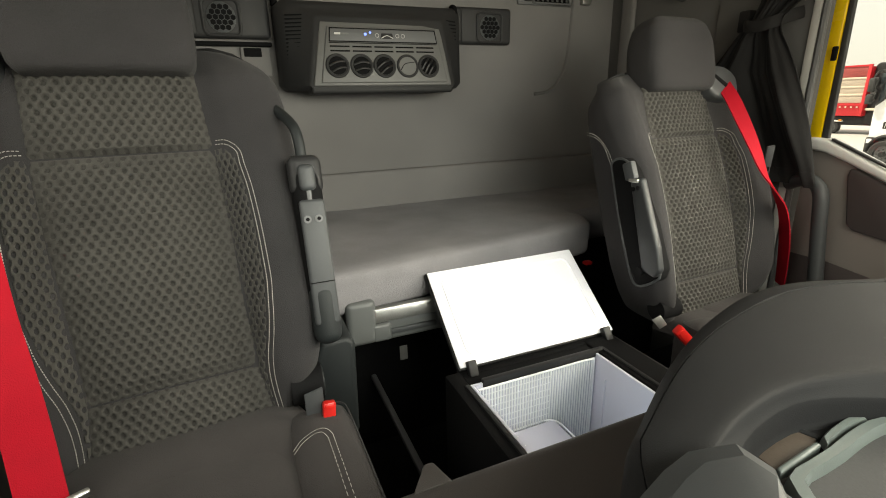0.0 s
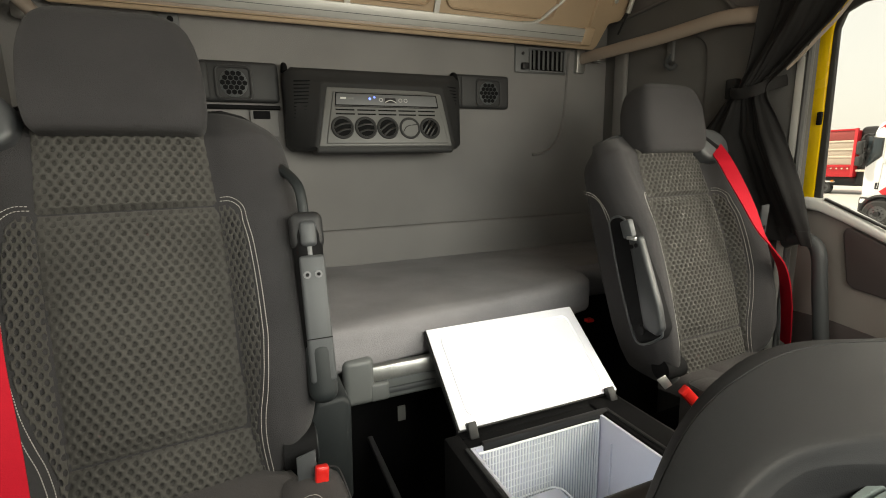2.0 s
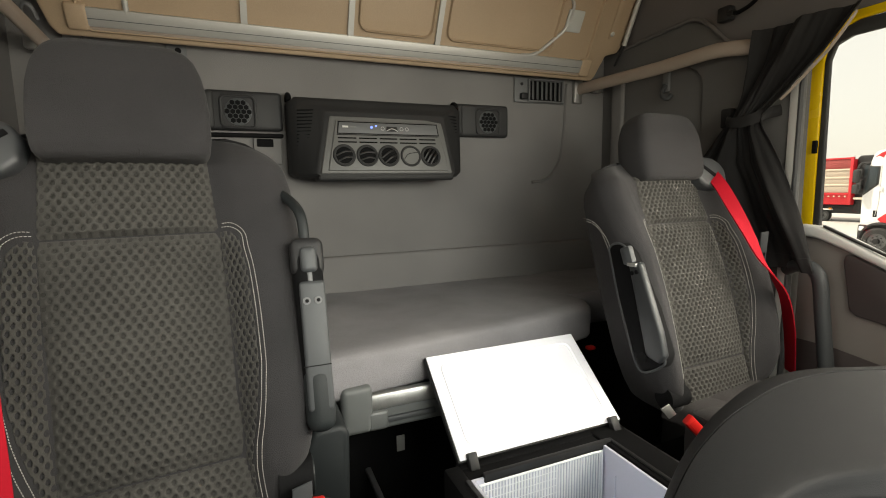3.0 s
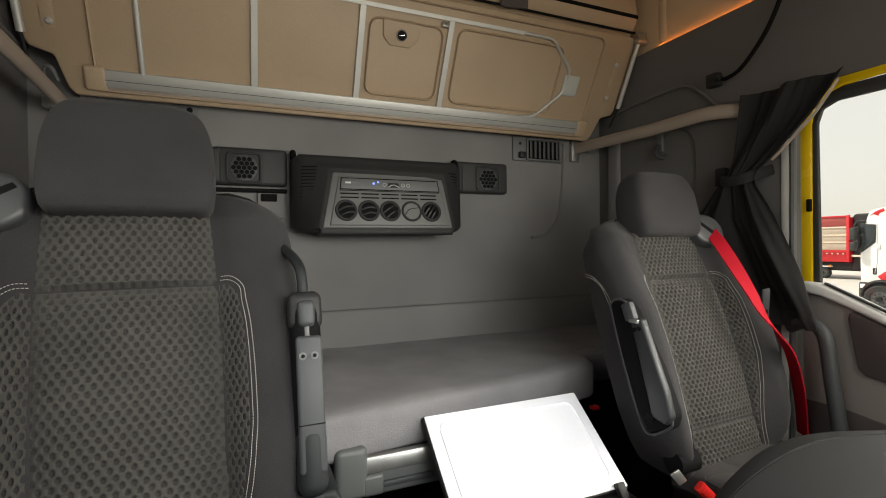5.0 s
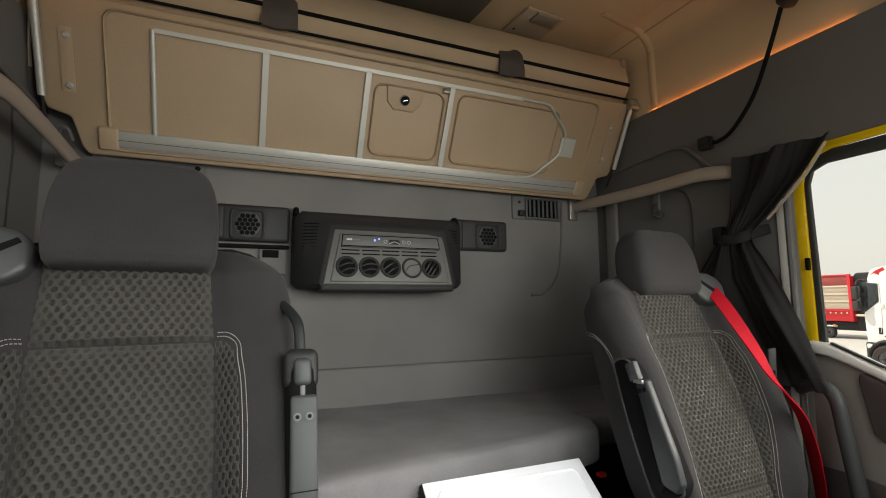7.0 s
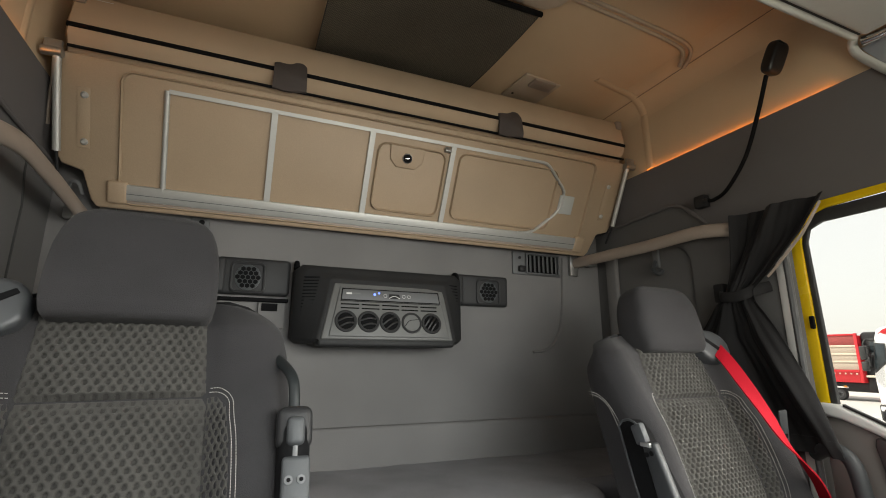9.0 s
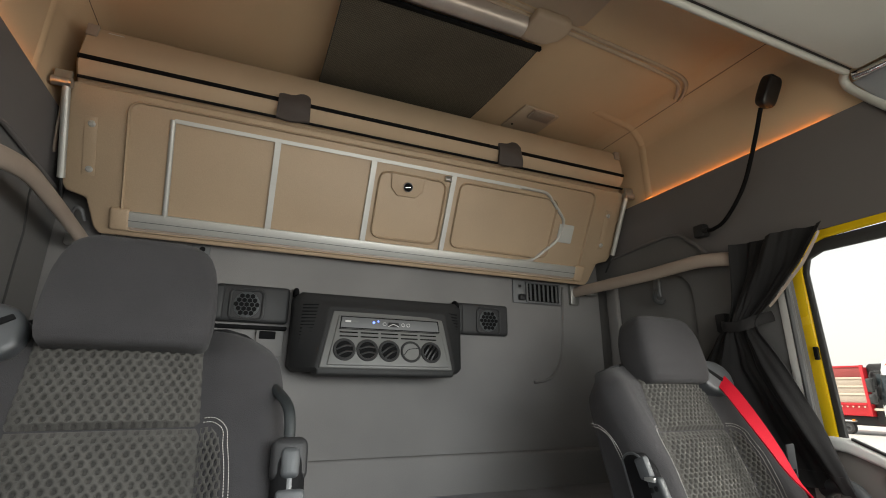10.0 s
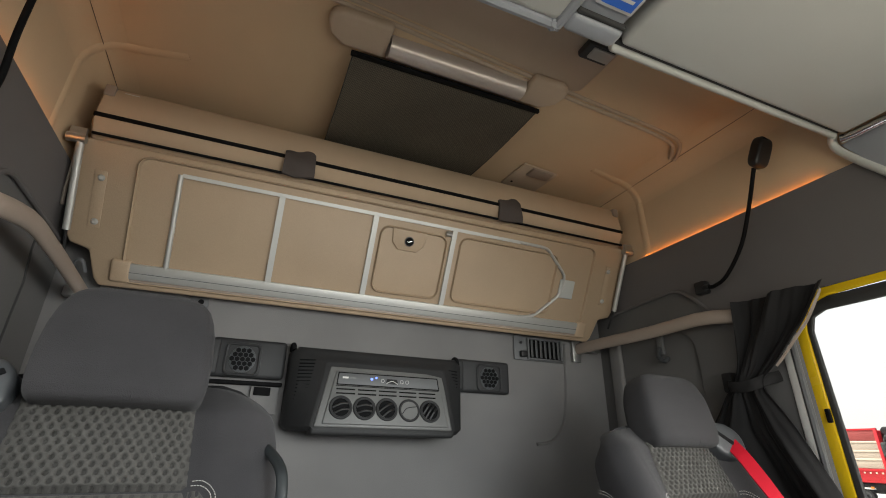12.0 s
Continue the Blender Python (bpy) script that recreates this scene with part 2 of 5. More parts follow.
                              + (3 * p[i] - p[i - 1] - 3 * p[i + 1] + p[i + 2]) * t ** 3))
    return out + [p[-2]]


def loft(rings, closed=True, cap=True, bm=None):
    bm = bm or bmesh.new()
    vs = [[bm.verts.new(p) for p in r] for r in rings]
    n = len(vs[0])
    for a, b in zip(vs, vs[1:]):
        for i in range(n if closed else n - 1):
            j = (i + 1) % n
            bm.faces.new((a[i], a[j], b[j], b[i]))
    if cap and closed:
        bm.faces.new(vs[0][::-1]), bm.faces.new(vs[-1])
    return bm


def tube(pts, r, n=10, bm=None, flat=1.0, up=(0, 0, 1)):
    """A round or flattened bar along pts; flat: its width across 'up', as a share of r."""
    rings, last = [], None
    p = [Vector(q) for q in pts]
    for i, q in enumerate(p):
        t = (p[min(i + 1, len(p) - 1)] - p[max(i - 1, 0)]).normalized()
        a = t.cross(Vector(up))
        if a.length < 0.35:
            a = t.cross(Vector((0, 1, 0.1))) if last is None else last - t * last.dot(t)
        elif last is not None and a.dot(last) < 0:
            a = -a
        a.normalize()
        last = a
        b = a.cross(t)
        rings.append([q + a * math.cos(2 * math.pi * k / n) * r * flat + b * math.sin(2 * math.pi * k / n) * r for k in range(n)])
    return loft(rings, bm=bm)


def cyl(p0, p1, r, n=20, bm=None, r2=None):
    p0, p1 = Vector(p0), Vector(p1)
    d = (p1 - p0).normalized()
    a = d.orthogonal().normalized()
    b = d.cross(a)
    rings = [[p + a * math.cos(2 * math.pi * k / n) * q + b * math.sin(2 * math.pi * k / n) * q for k in range(n)] for p, q in ((p0, r), (p1, r if r2 is None else r2))]
    return loft(rings, bm=bm)


def grid(fn, nu, nv, thick=0.0, bm=None, uv=None):
    """A sheet fn(i, j) for i, j in 0..1; with thick it gets a back, moved along thick(vector)."""
    bm = bm or bmesh.new()
    vs = [[bm.verts.new(fn(i / nu, j / nv)) for j in range(nv + 1)] for i in range(nu + 1)]
    lay = bm.loops.layers.uv.new("UVMap") if uv else None
    for i in range(nu):
        for j in range(nv):
            f = bm.faces.new((vs[i][j], vs[i + 1][j], vs[i + 1][j + 1], vs[i][j + 1]))
            if uv:
                for lp, (a, b) in zip(f.loops, ((i, j), (i + 1, j), (i + 1, j + 1), (i, j + 1))):
                    lp[lay].uv = uv(a / nu, b / nv)
    if thick:
        off = Vector(thick)
        ws = [[bm.verts.new(v.co + off) for v in row] for row in vs]
        for i in range(nu):
            for j in range(nv):
                bm.faces.new((ws[i][j], ws[i][j + 1], ws[i + 1][j + 1], ws[i + 1][j]))
        rim = [(i, 0) for i in range(nu)] + [(nu, j) for j in range(nv)] + [(i, nv) for i in range(nu, 0, -1)] + [(0, j) for j in range(nv, 0, -1)]
        for (a, b), (c, d) in zip(rim, rim[1:] + rim[:1]):
            bm.faces.new((vs[a][b], ws[a][b], ws[c][d], vs[c][d]))
    return bm


def pillow(w, d, h, m, px=3.0, pz=3.0, n=28, taper=0.0):
    """A stuffed block, w wide, d deep and h high, with rounded edges, about the pose m."""
    bm = bmesh.new()
    rings = []
    for j in range(n + 1):
        a = -math.pi / 2 + math.pi * j / n
        cz, sz = abs(math.cos(a)) ** (2 / pz), math.copysign(abs(math.sin(a)) ** (2 / pz), a)
        rings.append([m @ Vector((w / 2 * (1 - taper * (sz + 1) / 2) * max(cz, 0.02) * math.copysign(abs(math.cos(b)) ** (2 / px), math.cos(b)),
                                  d / 2 * max(cz, 0.02) * math.copysign(abs(math.sin(b)) ** (2 / px), math.sin(b)), h / 2 * sz))
                      for b in [2 * math.pi * k / 40 for k in range(40)]])
    return loft(rings, bm=bm)


def ribbon(pts, width, side, thick=0.0016, bm=None):
    """A flat band along pts, width across the direction side."""
    bm = bm or bmesh.new()
    p = [Vector(q) for q in pts]
    ends = [Vector(q) for q in side] if isinstance(side, list) else [Vector(side), Vector(side)]
    rings = []
    for i, q in enumerate(p):
        t = (p[min(i + 1, len(p) - 1)] - p[max(i - 1, 0)]).normalized()
        f = i / (len(p) - 1) * (len(ends) - 1)
        k = min(int(f), len(ends) - 2)
        s = ends[k].lerp(ends[k + 1], f - k)
        a = (s - t * s.dot(t)).normalized() * width / 2
        nrm = t.cross(a).normalized() * thick
        rings.append([q - a - nrm, q + a - nrm, q + a + nrm, q - a + nrm])
    return loft(rings, bm=bm)


def lerp(a, b, t):
    return a + (b - a) * t


def curve1(x, xs, ys):
    return float(np.interp(x, xs, ys))


# ---- cab shell ----
W, H = 1.0, 2.1
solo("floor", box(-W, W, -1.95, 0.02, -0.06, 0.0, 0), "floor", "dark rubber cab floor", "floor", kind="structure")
rear = solo("wall_rear", box(-W - 0.04, W + 0.04, 0.0, 0.05, 0, 1.74, 0), "wall", "grey lined rear wall of the truck cab", "wall", kind="structure")
solo("wall_rear_upper", box(-W - 0.04, W + 0.04, 0.0, 0.05, 1.74, H + 0.05, 0), "tan", "tan lined upper rear wall", "wall", kind="structure")


def trim_low(y):
    """The lower edge of the padded side trim, with its step behind the door."""
    return curve1(y, (-1.95, -0.66, -0.60, -0.565, -0.52, -0.48, -0.45, -0.42, -0.263, 0.0), (1.475, 1.468, 1.473, 1.489, 1.538, 1.575, 1.59, 1.595, 1.588, 1.572))


# side walls; unseen left door panel added below the window to block light
for sx, side in ((-1, "left"), (1, "right")):
    bm = bmesh.new()
    x0, x1 = sorted((sx * W, sx * (W + 0.05)))
    box(x0, x1, -0.80, 0.0, 0, 1.70, 0, bm=bm)
    box(x0, x1, -1.70, -0.80, 1.473, 1.70, 0, bm=bm)
    box(x0, x1, -1.95, -1.70, 0, 1.70, 0, bm=bm)
    if sx < 0:
        box(x0, x1, -1.70, -0.80, 0, 0.95, 0, bm=bm)
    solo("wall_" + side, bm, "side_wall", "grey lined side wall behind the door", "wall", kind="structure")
    bm = grid(lambda i, j: (sx * (W - 0.004 - 0.012 * (0.5 - 0.5 * math.cos(math.pi * min(1, j * 1.6)))), lerp(0.0, -1.95, i), lerp(trim_low(lerp(0.0, -1.95, i)), 1.769, j)), 130, 10, (sx * 0.015, 0, 0))
    solo("side_trim_" + side, bm, "trim", "dark grey padded trim above the door", "trim", kind="structure")
    bm = box(x0, x1, -1.95, 0.0, 1.70, H + 0.05, 0)
    solo("wall_upper_" + side, bm, "tan", "tan lined upper side wall", "wall", kind="structure")
bm = box(-W, W, -1.95, 0.0, H, H + 0.05, 0)
solo("ceiling", bm, "tan", "tan moulded cab ceiling", "ceiling", kind="structure")
# rounded corners where wall and ceiling meet
for sx in (-1, 1):
    bm = grid(lambda i, j: (sx * (W - 0.10 + 0.10 * math.sin(j * math.pi / 2)), lerp(0.0, -1.95, i), H - 0.10 + 0.10 * math.cos(j * math.pi / 2)), 2, 8)
    solo("ceiling_cove", bm, "tan", "rounded tan cove between wall and ceiling", "trim", kind="structure")
bm = bmesh.new()
box(-W, W, -2.05, -1.97, 0, 1.0, 0, bm=bm)
box(-W, W, -2.05, -1.97, 1.82, H, 0, bm=bm)
solo("wall_front", bm, "trim", "dark front wall round the windscreen opening", "wall", kind="structure")

# ---- seats ----


def seat(name, xc, yb, rec, zb, yaw, m, label, guide, head, prof, bolster, wide, hoff, lean=(0.0, 0.0), dense=1.7, lumbar=0.012, rise=(0.5, 0.85, 1.0, 0.7, 0.35, 0.15), tuck=0.0):
    """A truck seat, turned a little by yaw; m is +1 where its inboard side is at +x."""
    REC, YAW = radians(rec), radians(yaw)
    UP, NRM = Vector((0, math.sin(REC), math.cos(REC))), Vector((0, -math.cos(REC), math.sin(REC)))
    root = thing(name, (xc, yb, 0), label, "seat", "front seats")
    root.rotation_euler = (0, 0, YAW)
    base = Vector((xc, yb, zb))
    dz = zb - 0.5
    turn = Matrix.Rotation(-YAW, 3, 'Z')

    def here(p):
        """A point of the cab in the seat's own unturned frame."""
        q = Vector(p) - Vector((xc, yb, 0))
        return turn @ q + Vector((xc, yb, 0))

    def hw(s):
        return wide * curve1(s, (0, 0.012, 0.03, 0.06, 0.1, 0.17, 0.3, 0.45, 0.55, 0.59, 0.62, 0.64, 0.653, 0.66), (0.16, 0.172, 0.19, 0.21, 0.226, 0.24, 0.248, 0.248, 0.246, 0.24, 0.226, 0.206, 0.18, 0.145))

    def ins(s):
        return curve1(s, (0, 0.1, 0.47, 0.6), (0.134, 0.121, 0.124, 0.118))

    def mid(s):
        return lerp(lean[0], lean[1], s / 0.5)

    def front(u, s):
        a = abs(u - mid(s))
        bol = bolster * curve1(s, (0, 0.08, 0.2, 0.4, 0.56, 0.66), rise)
        e = hw(s)
        k = curve1(a, (0, ins(s) - 0.002, ins(s) + 0.03, 0.18, 0.205), (0, 0, prof[0], prof[1], 1.0)) * bol
        edge = max(0.0, (abs(u) - (e - 0.045)) / 0.045)
        return k - 0.05 * (1 - math.sqrt(max(0.0, 1 - min(1, edge) ** 2))) + lumbar * math.sin(math.pi * min(1, s / 0.55))

    def pt(u, s, d):
        return base + Vector((u, 0, 0)) + UP * s + NRM * d
    rings = []
    for k in range(61):
        s = 0.66 * (0.5 - 0.5 * math.cos(math.pi * k / 60))
        e = hw(s)
        us = [e * math.sin(math.pi / 2 * (-1 + 2 * i / 64)) for i in range(65)]
        tb = 0.12 * curve1(s, (0, 0.05, 0.58, 0.66), (0.6, 1, 0.9, 0.45))
        rim = 0.06 * curve1(s, (0.60, 0.66), (0, 0.6))
        ring = [pt(u, s, front(u, s) - rim) for u in us]
        ring += [pt(u * 0.97, s, -tb + 0.03 * (abs(u) / e) ** 6) for u in us[::-1]]
        rings.append(ring)
    part("backrest", loft(rings), "seat", root, "dark grey cloth backrest with side bolsters", 60)

    def patch(pname, s0, s1, lift, text, nu, nv, shape, dense=1.0, deep=0.0048, shade_mat="dots_pit_shade"):
        """A puffed cloth panel between two lines, dimples pressed in and their shade coloured in."""
        js = np.linspace(0, 1, nv + 1)
        sides = [shape(lerp(s0, s1, j)) for j in js]
        co = np.empty(((nv + 1), (nu + 1), 3))
        ii = np.linspace(0, 1, nu + 1)
        for r, (j, (ua, ub_)) in enumerate(zip(js, sides)):
            sv = lerp(s0, s1, j)
            us = ua + (ub_ - ua) * ii
            puff = lift * np.maximum(0.0, np.sin(np.pi * ii)) ** 0.45 * min(1.0, 14 * min(j, 1 - j) + 0.15)
            soft = np.clip(np.minimum(ii, 1 - ii) * 14, 0.25, 1) * min(1.0, 12 * min(j, 1 - j) + 0.3)
            ds = np.array([front(u, sv) for u in us]) + puff - deep * soft * dimple(us * dense, np.full_like(us, sv))
            for i in range(nu + 1):
                co[r, i] = pt(us[i], sv, ds[i])
        n1 = nu + 1
        rim = [i for i in range(nu + 1)] + [r * n1 + nu for r in range(1, nv + 1)] + [nv * n1 + i for i in range(nu - 1, -1, -1)] + [r * n1 for r in range(nv - 1, 0, -1)]
        verts = co.reshape(-1, 3) - np.array(root.location)
        back = verts[rim] + np.array(NRM * -0.014)
        base_n = len(verts)
        quads = [(r * n1 + i, r * n1 + i + 1, (r + 1) * n1 + i + 1, (r + 1) * n1 + i) for r in range(nv) for i in range(nu)]
        quads += [(rim[k - 1], base_n + (k - 1) % len(rim), base_n + k, rim[k]) for k in range(len(rim))]
        me = bpy.data.meshes.new(pname)
        me.from_pydata(np.concatenate([verts, back]).tolist(), [], quads)
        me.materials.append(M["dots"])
        me.materials.append(M[shade_mat])
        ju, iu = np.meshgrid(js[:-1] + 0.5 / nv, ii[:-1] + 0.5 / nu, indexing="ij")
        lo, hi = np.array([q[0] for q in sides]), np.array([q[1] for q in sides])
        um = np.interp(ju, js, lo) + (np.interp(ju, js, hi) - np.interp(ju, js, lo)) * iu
        # faces deep in a dimple take the second slot, the painted pit shade
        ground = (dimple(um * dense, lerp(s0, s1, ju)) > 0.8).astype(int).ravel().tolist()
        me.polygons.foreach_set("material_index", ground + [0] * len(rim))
        me.polygons.foreach_set("use_smooth", [True] * len(me.polygons))
        ob = new(pname, me)
        ob.parent = root
        return tagged(ob, text)
    for s0, s1 in ((0.006, 0.1005), (0.1035, 0.474), (0.477, 0.61)):
        patch("backrest_insert", s0, s1, 0.016, "dimpled cloth centre panel", 176, max(60, int((s1 - s0) / 0.00135)), lambda s: (mid(s) - ins(s), mid(s) + ins(s)))

    def side_w(s):
        return curve1(s, (0.0, 0.05, 0.1, 0.17, 0.25, 0.33, 0.40, 0.455, 0.474), (0.002, 0.004, 0.009, 0.022, 0.032, 0.034, 0.033, 0.027, 0.014))
    for q in (-1, 1):
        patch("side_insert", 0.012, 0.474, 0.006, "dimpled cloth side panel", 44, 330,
              lambda s, q=q: (mid(s) + q * ins(s), mid(s) + q * (ins(s) + side_w(s))) if q > 0 else (mid(s) + q * (ins(s) + side_w(s)), mid(s) + q * ins(s)), dense, 0.0085, "dots_side_shade")
        # double row of stitches round the side panel
        bm = bmesh.new()
        for off in (0.004, 0.0105):
            knots = [(ins(s) + side_w(s) + off, s) for s in np.linspace(0.02, 0.44, 14)]
            knots += [(ins(0.46) + 0.028 + off * 0.8, 0.462 + off * 0.4), (ins(0.47) + 0.017 + off * 0.3, 0.475 + off), (ins(0.474) + 0.001, 0.479 + off)]
            run = spline([(u, s, 0) for u, s in knots], 12)
            far = np.cumsum([0] + [(e - a).length for a, e in zip(run, run[1:])])
            for k in np.arange(0, far[-1] - 0.003, 0.0042):
                (u, s), (v, w) = [(float(np.interp(x, far, [p.x for p in run])), float(np.interp(x, far, [p.y for p in run]))) for x in (k, k + 0.0027)]
                u, v = mid(s) + q * u, mid(w) + q * v
                cyl(pt(u, s, front(u, s) + 0.0012), pt(v, w, front(v, w) + 0.0012), 0.0006, 5, bm)
        part("stitching", bm, "thread", root, "white double stitching", 0)
    # headrest
    hm = Matrix.Translation(base + Vector((hoff[0], 0, 0)) + UP * hoff[1] + NRM * hoff[2]) @ Euler((-REC * 0.55, 0, 0)).to_matrix().to_4x4()
    rings = []
    for j in range(37):
        t = -math.cos(math.pi * j / 36)
        z = 0.095 * head * t
        wid = 0.119 * head * curve1(t, (-1, -0.985, -0.94, -0.85, -0.6, -0.2, 0.2, 0.5, 0.7, 0.85, 0.94, 1), (0.84, 0.9, 0.95, 0.99, 1.02, 1.02, 0.995, 0.945, 0.885, 0.79, 0.68, 0.5))
        dep = 0.06 * curve1(t, (-1, -0.985, -0.94, -0.8, -0.5, 0.3, 0.8, 0.95, 1), (0.62, 0.78, 0.88, 0.97, 1.0, 0.95, 0.75, 0.5, 0.25))
        rings.append([hm @ Vector((wid * math.copysign(abs(math.cos(b)) ** 0.4, math.cos(b)), dep * math.copysign(abs(math.sin(b)) ** 0.42, math.sin(b)), z)) for b in [2 * math.pi * k / 44 for k in range(44)]])
    part("headrest", loft(rings), "seat", root, "dark grey cloth headrest", 60)
    part("headrest_seam", tube([hm @ Vector((0.02, -0.0605 * f, 0.095 * head * t)) for t, f in ((-0.97, 0.8), (-0.94, 0.875), (-0.9, 0.91), (-0.87, 0.925))], 0.0007, 5), "seat", root)
    for q in (-0.06, 0.06):
        part("headrest_post", cyl(pt(q, 0.55, -0.04), hm @ Vector((q, 0.0, -0.06)), 0.006, 12), "steel", root)
    # cushion with raised, squared side bolsters
    part("cushion", pillow(0.40 - max(0.0, tuck), 0.52, 0.15, pose(xc - m * max(0.0, tuck) / 2, yb - 0.20, 0.452 + dz, 4), 6, 3.4), "cushion", root, "dark grey cloth seat cushion", 60)
    part("cushion_panel", grid(lambda i, j: (xc + lerp(-0.152, 0.152, i), yb + lerp(0.05, -0.44, j), 0.536 + dz + 0.007 * math.sin(math.pi * i) ** 0.4 - 0.022 * (1 - j) ** 2 - 0.016 * abs(2 * i - 1) ** 7), 24, 14, (0, 0, -0.03)), "cushion", root, "dark grey centre cushion panel", 60)
    for q in (-1, 1):
        xb, yr, zt = xc + q * (0.204 - (tuck if q == m else 0)) - 0.016, yb - 0.02, 0.535 + dz

        def bol_ring(k, q=q, xb=xb, yr=yr, zt=zt):
            """Section of the bolster at k metres from its rear end."""
            g = curve1(k, (0, 0.006, 0.02, 0.045, 0.09, 0.44), (0.86, 0.93, 0.975, 0.995, 1.0, 1.0))
            sec = [(-0.053, -0.14), (-0.053, -0.022), (-0.05, -0.01), (-0.042, 0.0), (-0.01, 0.004), (0.02, 0.002), (0.038, -0.003), (0.047, -0.01), (0.052, -0.022), (0.055, -0.05), (0.052, -0.14)]
            return [Vector((xb + q * u * g - 0.07 * k, yr - k, zt - 0.14 + (v + 0.14) * (1 - (1 - g) * 1.4) - 0.01 * (1 - min(1, k / 0.12)))) for u, v in sec]
        part("cushion_bolster", loft([bol_ring(k) for k in (0, 0.003, 0.008, 0.016, 0.028, 0.045, 0.07, 0.1, 0.2, 0.3, 0.44)]), "cushion", root, "dark grey cushion side bolster", 60)
        # thin tube added so the bolster's edge catches a bright line
        part("light_catch_edge", tube([Vector((p[0] - 0.07 * (yr - p[1]), p[1], p[2])) for p in spline([(xb + q * 0.03, yr - 0.01, zt - 0.016), (xb + q * 0.045, yr - 0.022, zt - 0.015), (xb + q * 0.0495, yr - 0.05, zt - 0.013), (xb + q * 0.0505, yr - 0.15, zt - 0.012), (xb + q * 0.0505, yr - 0.43, zt - 0.012)], 10)], 0.0016, 6), "seat", root)
        bm = bmesh.new()
        for off in (0, 0.008):
            h = zt + 0.0042
            line = spline([(xb - q * 0.050, yr - 0.128 + off, h - 0.006), (xb - q * 0.034, yr - 0.112 + off, h - 0.003), (xb - q * 0.012 + q * off * 0.5, yr - 0.104 + off, h), (xb + q * (0.0 + off), yr - 0.115 + off * 0.6, h), (xb + q * (0.003 + off), yr - 0.16, h), (xb + q * (0.006 + off), yr - 0.42, h)], 22)
            line = [Vector((p[0] - 0.07 * (yr - p[1]), p[1], p[2])) for p in line]
            for a, d in zip(line, line[1:]):
                cyl(a, lerp(a, d, 0.6), 0.0005, 5, bm)
        part("stitching", bm, "thread", root, "white double stitching", 0)
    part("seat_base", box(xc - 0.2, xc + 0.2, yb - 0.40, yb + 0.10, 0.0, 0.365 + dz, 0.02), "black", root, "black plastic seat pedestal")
    # belt guide, outboard
    shield = [(0.217, 0.62), (0.20, 0.642), (0.172, 0.656), (0.13, 0.66), (0.105, 0.652), (0.093, 0.63), (0.094, 0.59), (0.112, 0.572), (0.15, 0.558), (0.19, 0.562), (0.215, 0.585)]
    bm = prism([pt(-m * (u + guide), s, -0.05) for u, s in shield], NRM * 0.086, 0.022, 6)
    gd = part("belt_guide", bm, "guide", root, "dark slate plastic belt guide at the shoulder", 60)
    part("belt_slot", prism([pt(-m * (u + guide), s, 0.034) for u, s in ((0.112, 0.64), (0.106, 0.632), (0.16, 0.594), (0.17, 0.604))], NRM * 0.0035, 0.0015), "black", gd)
    return root, pt, here


s1, pt1, in1 = seat("passenger_seat", -0.593, -0.898, 17.4, 0.52, 5, 1, "dark grey cloth truck passenger seat with dimpled centre panel", 0.045, 1.02, (0.74, 0.93), 0.07, 1.0, (-0.008, 0.694, 0.02), (0.007, -0.009), tuck=-0.014)
s2, pt2, in2 = seat("driver_seat", 0.65, -0.861, 18.7, 0.487, 3, -1, "dark grey cloth truck driver seat with red belt", 0.0, 1.0, (0.42, 0.85), 0.058, 1.0, (0.004, 0.692, 0.003), (0.0, 0.0), 1.5, 0.02, (0.8, 1.0, 1.0, 1.0, 0.6, 0.15), 0.11)

# passenger seat: folded armrest, side cover, recliner, buckle
def arm_at(s, d, u=0.0):
    return Matrix.Translation(in1((-0.355 + u, -0.92 + s * math.sin(radians(14)) - d * math.cos(radians(14)), 0.5 + s * math.cos(radians(14)) + d * math.sin(radians(14))))) @ Matrix.Rotation(radians(-5), 4, 'Z') @ Euler((radians(-14), 0, 0)).to_matrix().to_4x4()


def along(s, d, u=0.0):
    return arm_at(s, d, u) @ Vector((0, 0, 0))


arm = part("armrest", box(-0.024, 0.024, -0.03, 0.026, -0.12, 0.15, 0.022, 5, m=arm_at(0.305, 0.012)), "black", s1, "black armrest shell folded upright")
part("armrest_plate", box(-0.019, 0.022, -0.008, 0.005, -0.10, 0.108, 0.006, 3, m=arm_at(0.29, 0.042)), "arm", arm, "slate plastic armrest face")
part("armrest_cap", box(-0.027, 0.027, -0.022, 0.02, -0.04, 0.025, 0.014, 4, m=arm_at(0.448, 0.014)), "dark", arm)
for q in (-0.009, 0.009):
    sc = part("screw", cyl(along(0.366, 0.048, q), along(0.366, 0.0525, q), 0.0062, 14), "plastic", arm)
    part("socket", cyl(along(0.366, 0.0525, q), along(0.366, 0.0535, q), 0.0032, 6), "black", sc)
part("adjuster_knob", box(-0.0135, 0.0135, -0.012, 0.012, -0.022, 0.022, 0.009, 4, m=arm_at(0.434, 0.036)), "arm", arm)
part("knob_stem", cyl(along(0.398, 0.036), along(0.414, 0.036), 0.007, 12), "plastic", arm)
part("joint_line", box(-0.0215, 0.0215, -0.0005, 0.0005, -0.0008, 0.0008, 0, m=arm_at(0.262, 0.0505)), "black", arm)
part("armrest_foot", box(-0.022, 0.024, -0.04, 0.026, -0.045, 0.06, 0.02, 5, m=arm_at(0.2, 0.012)), "cover", arm, "dark rounded armrest foot")
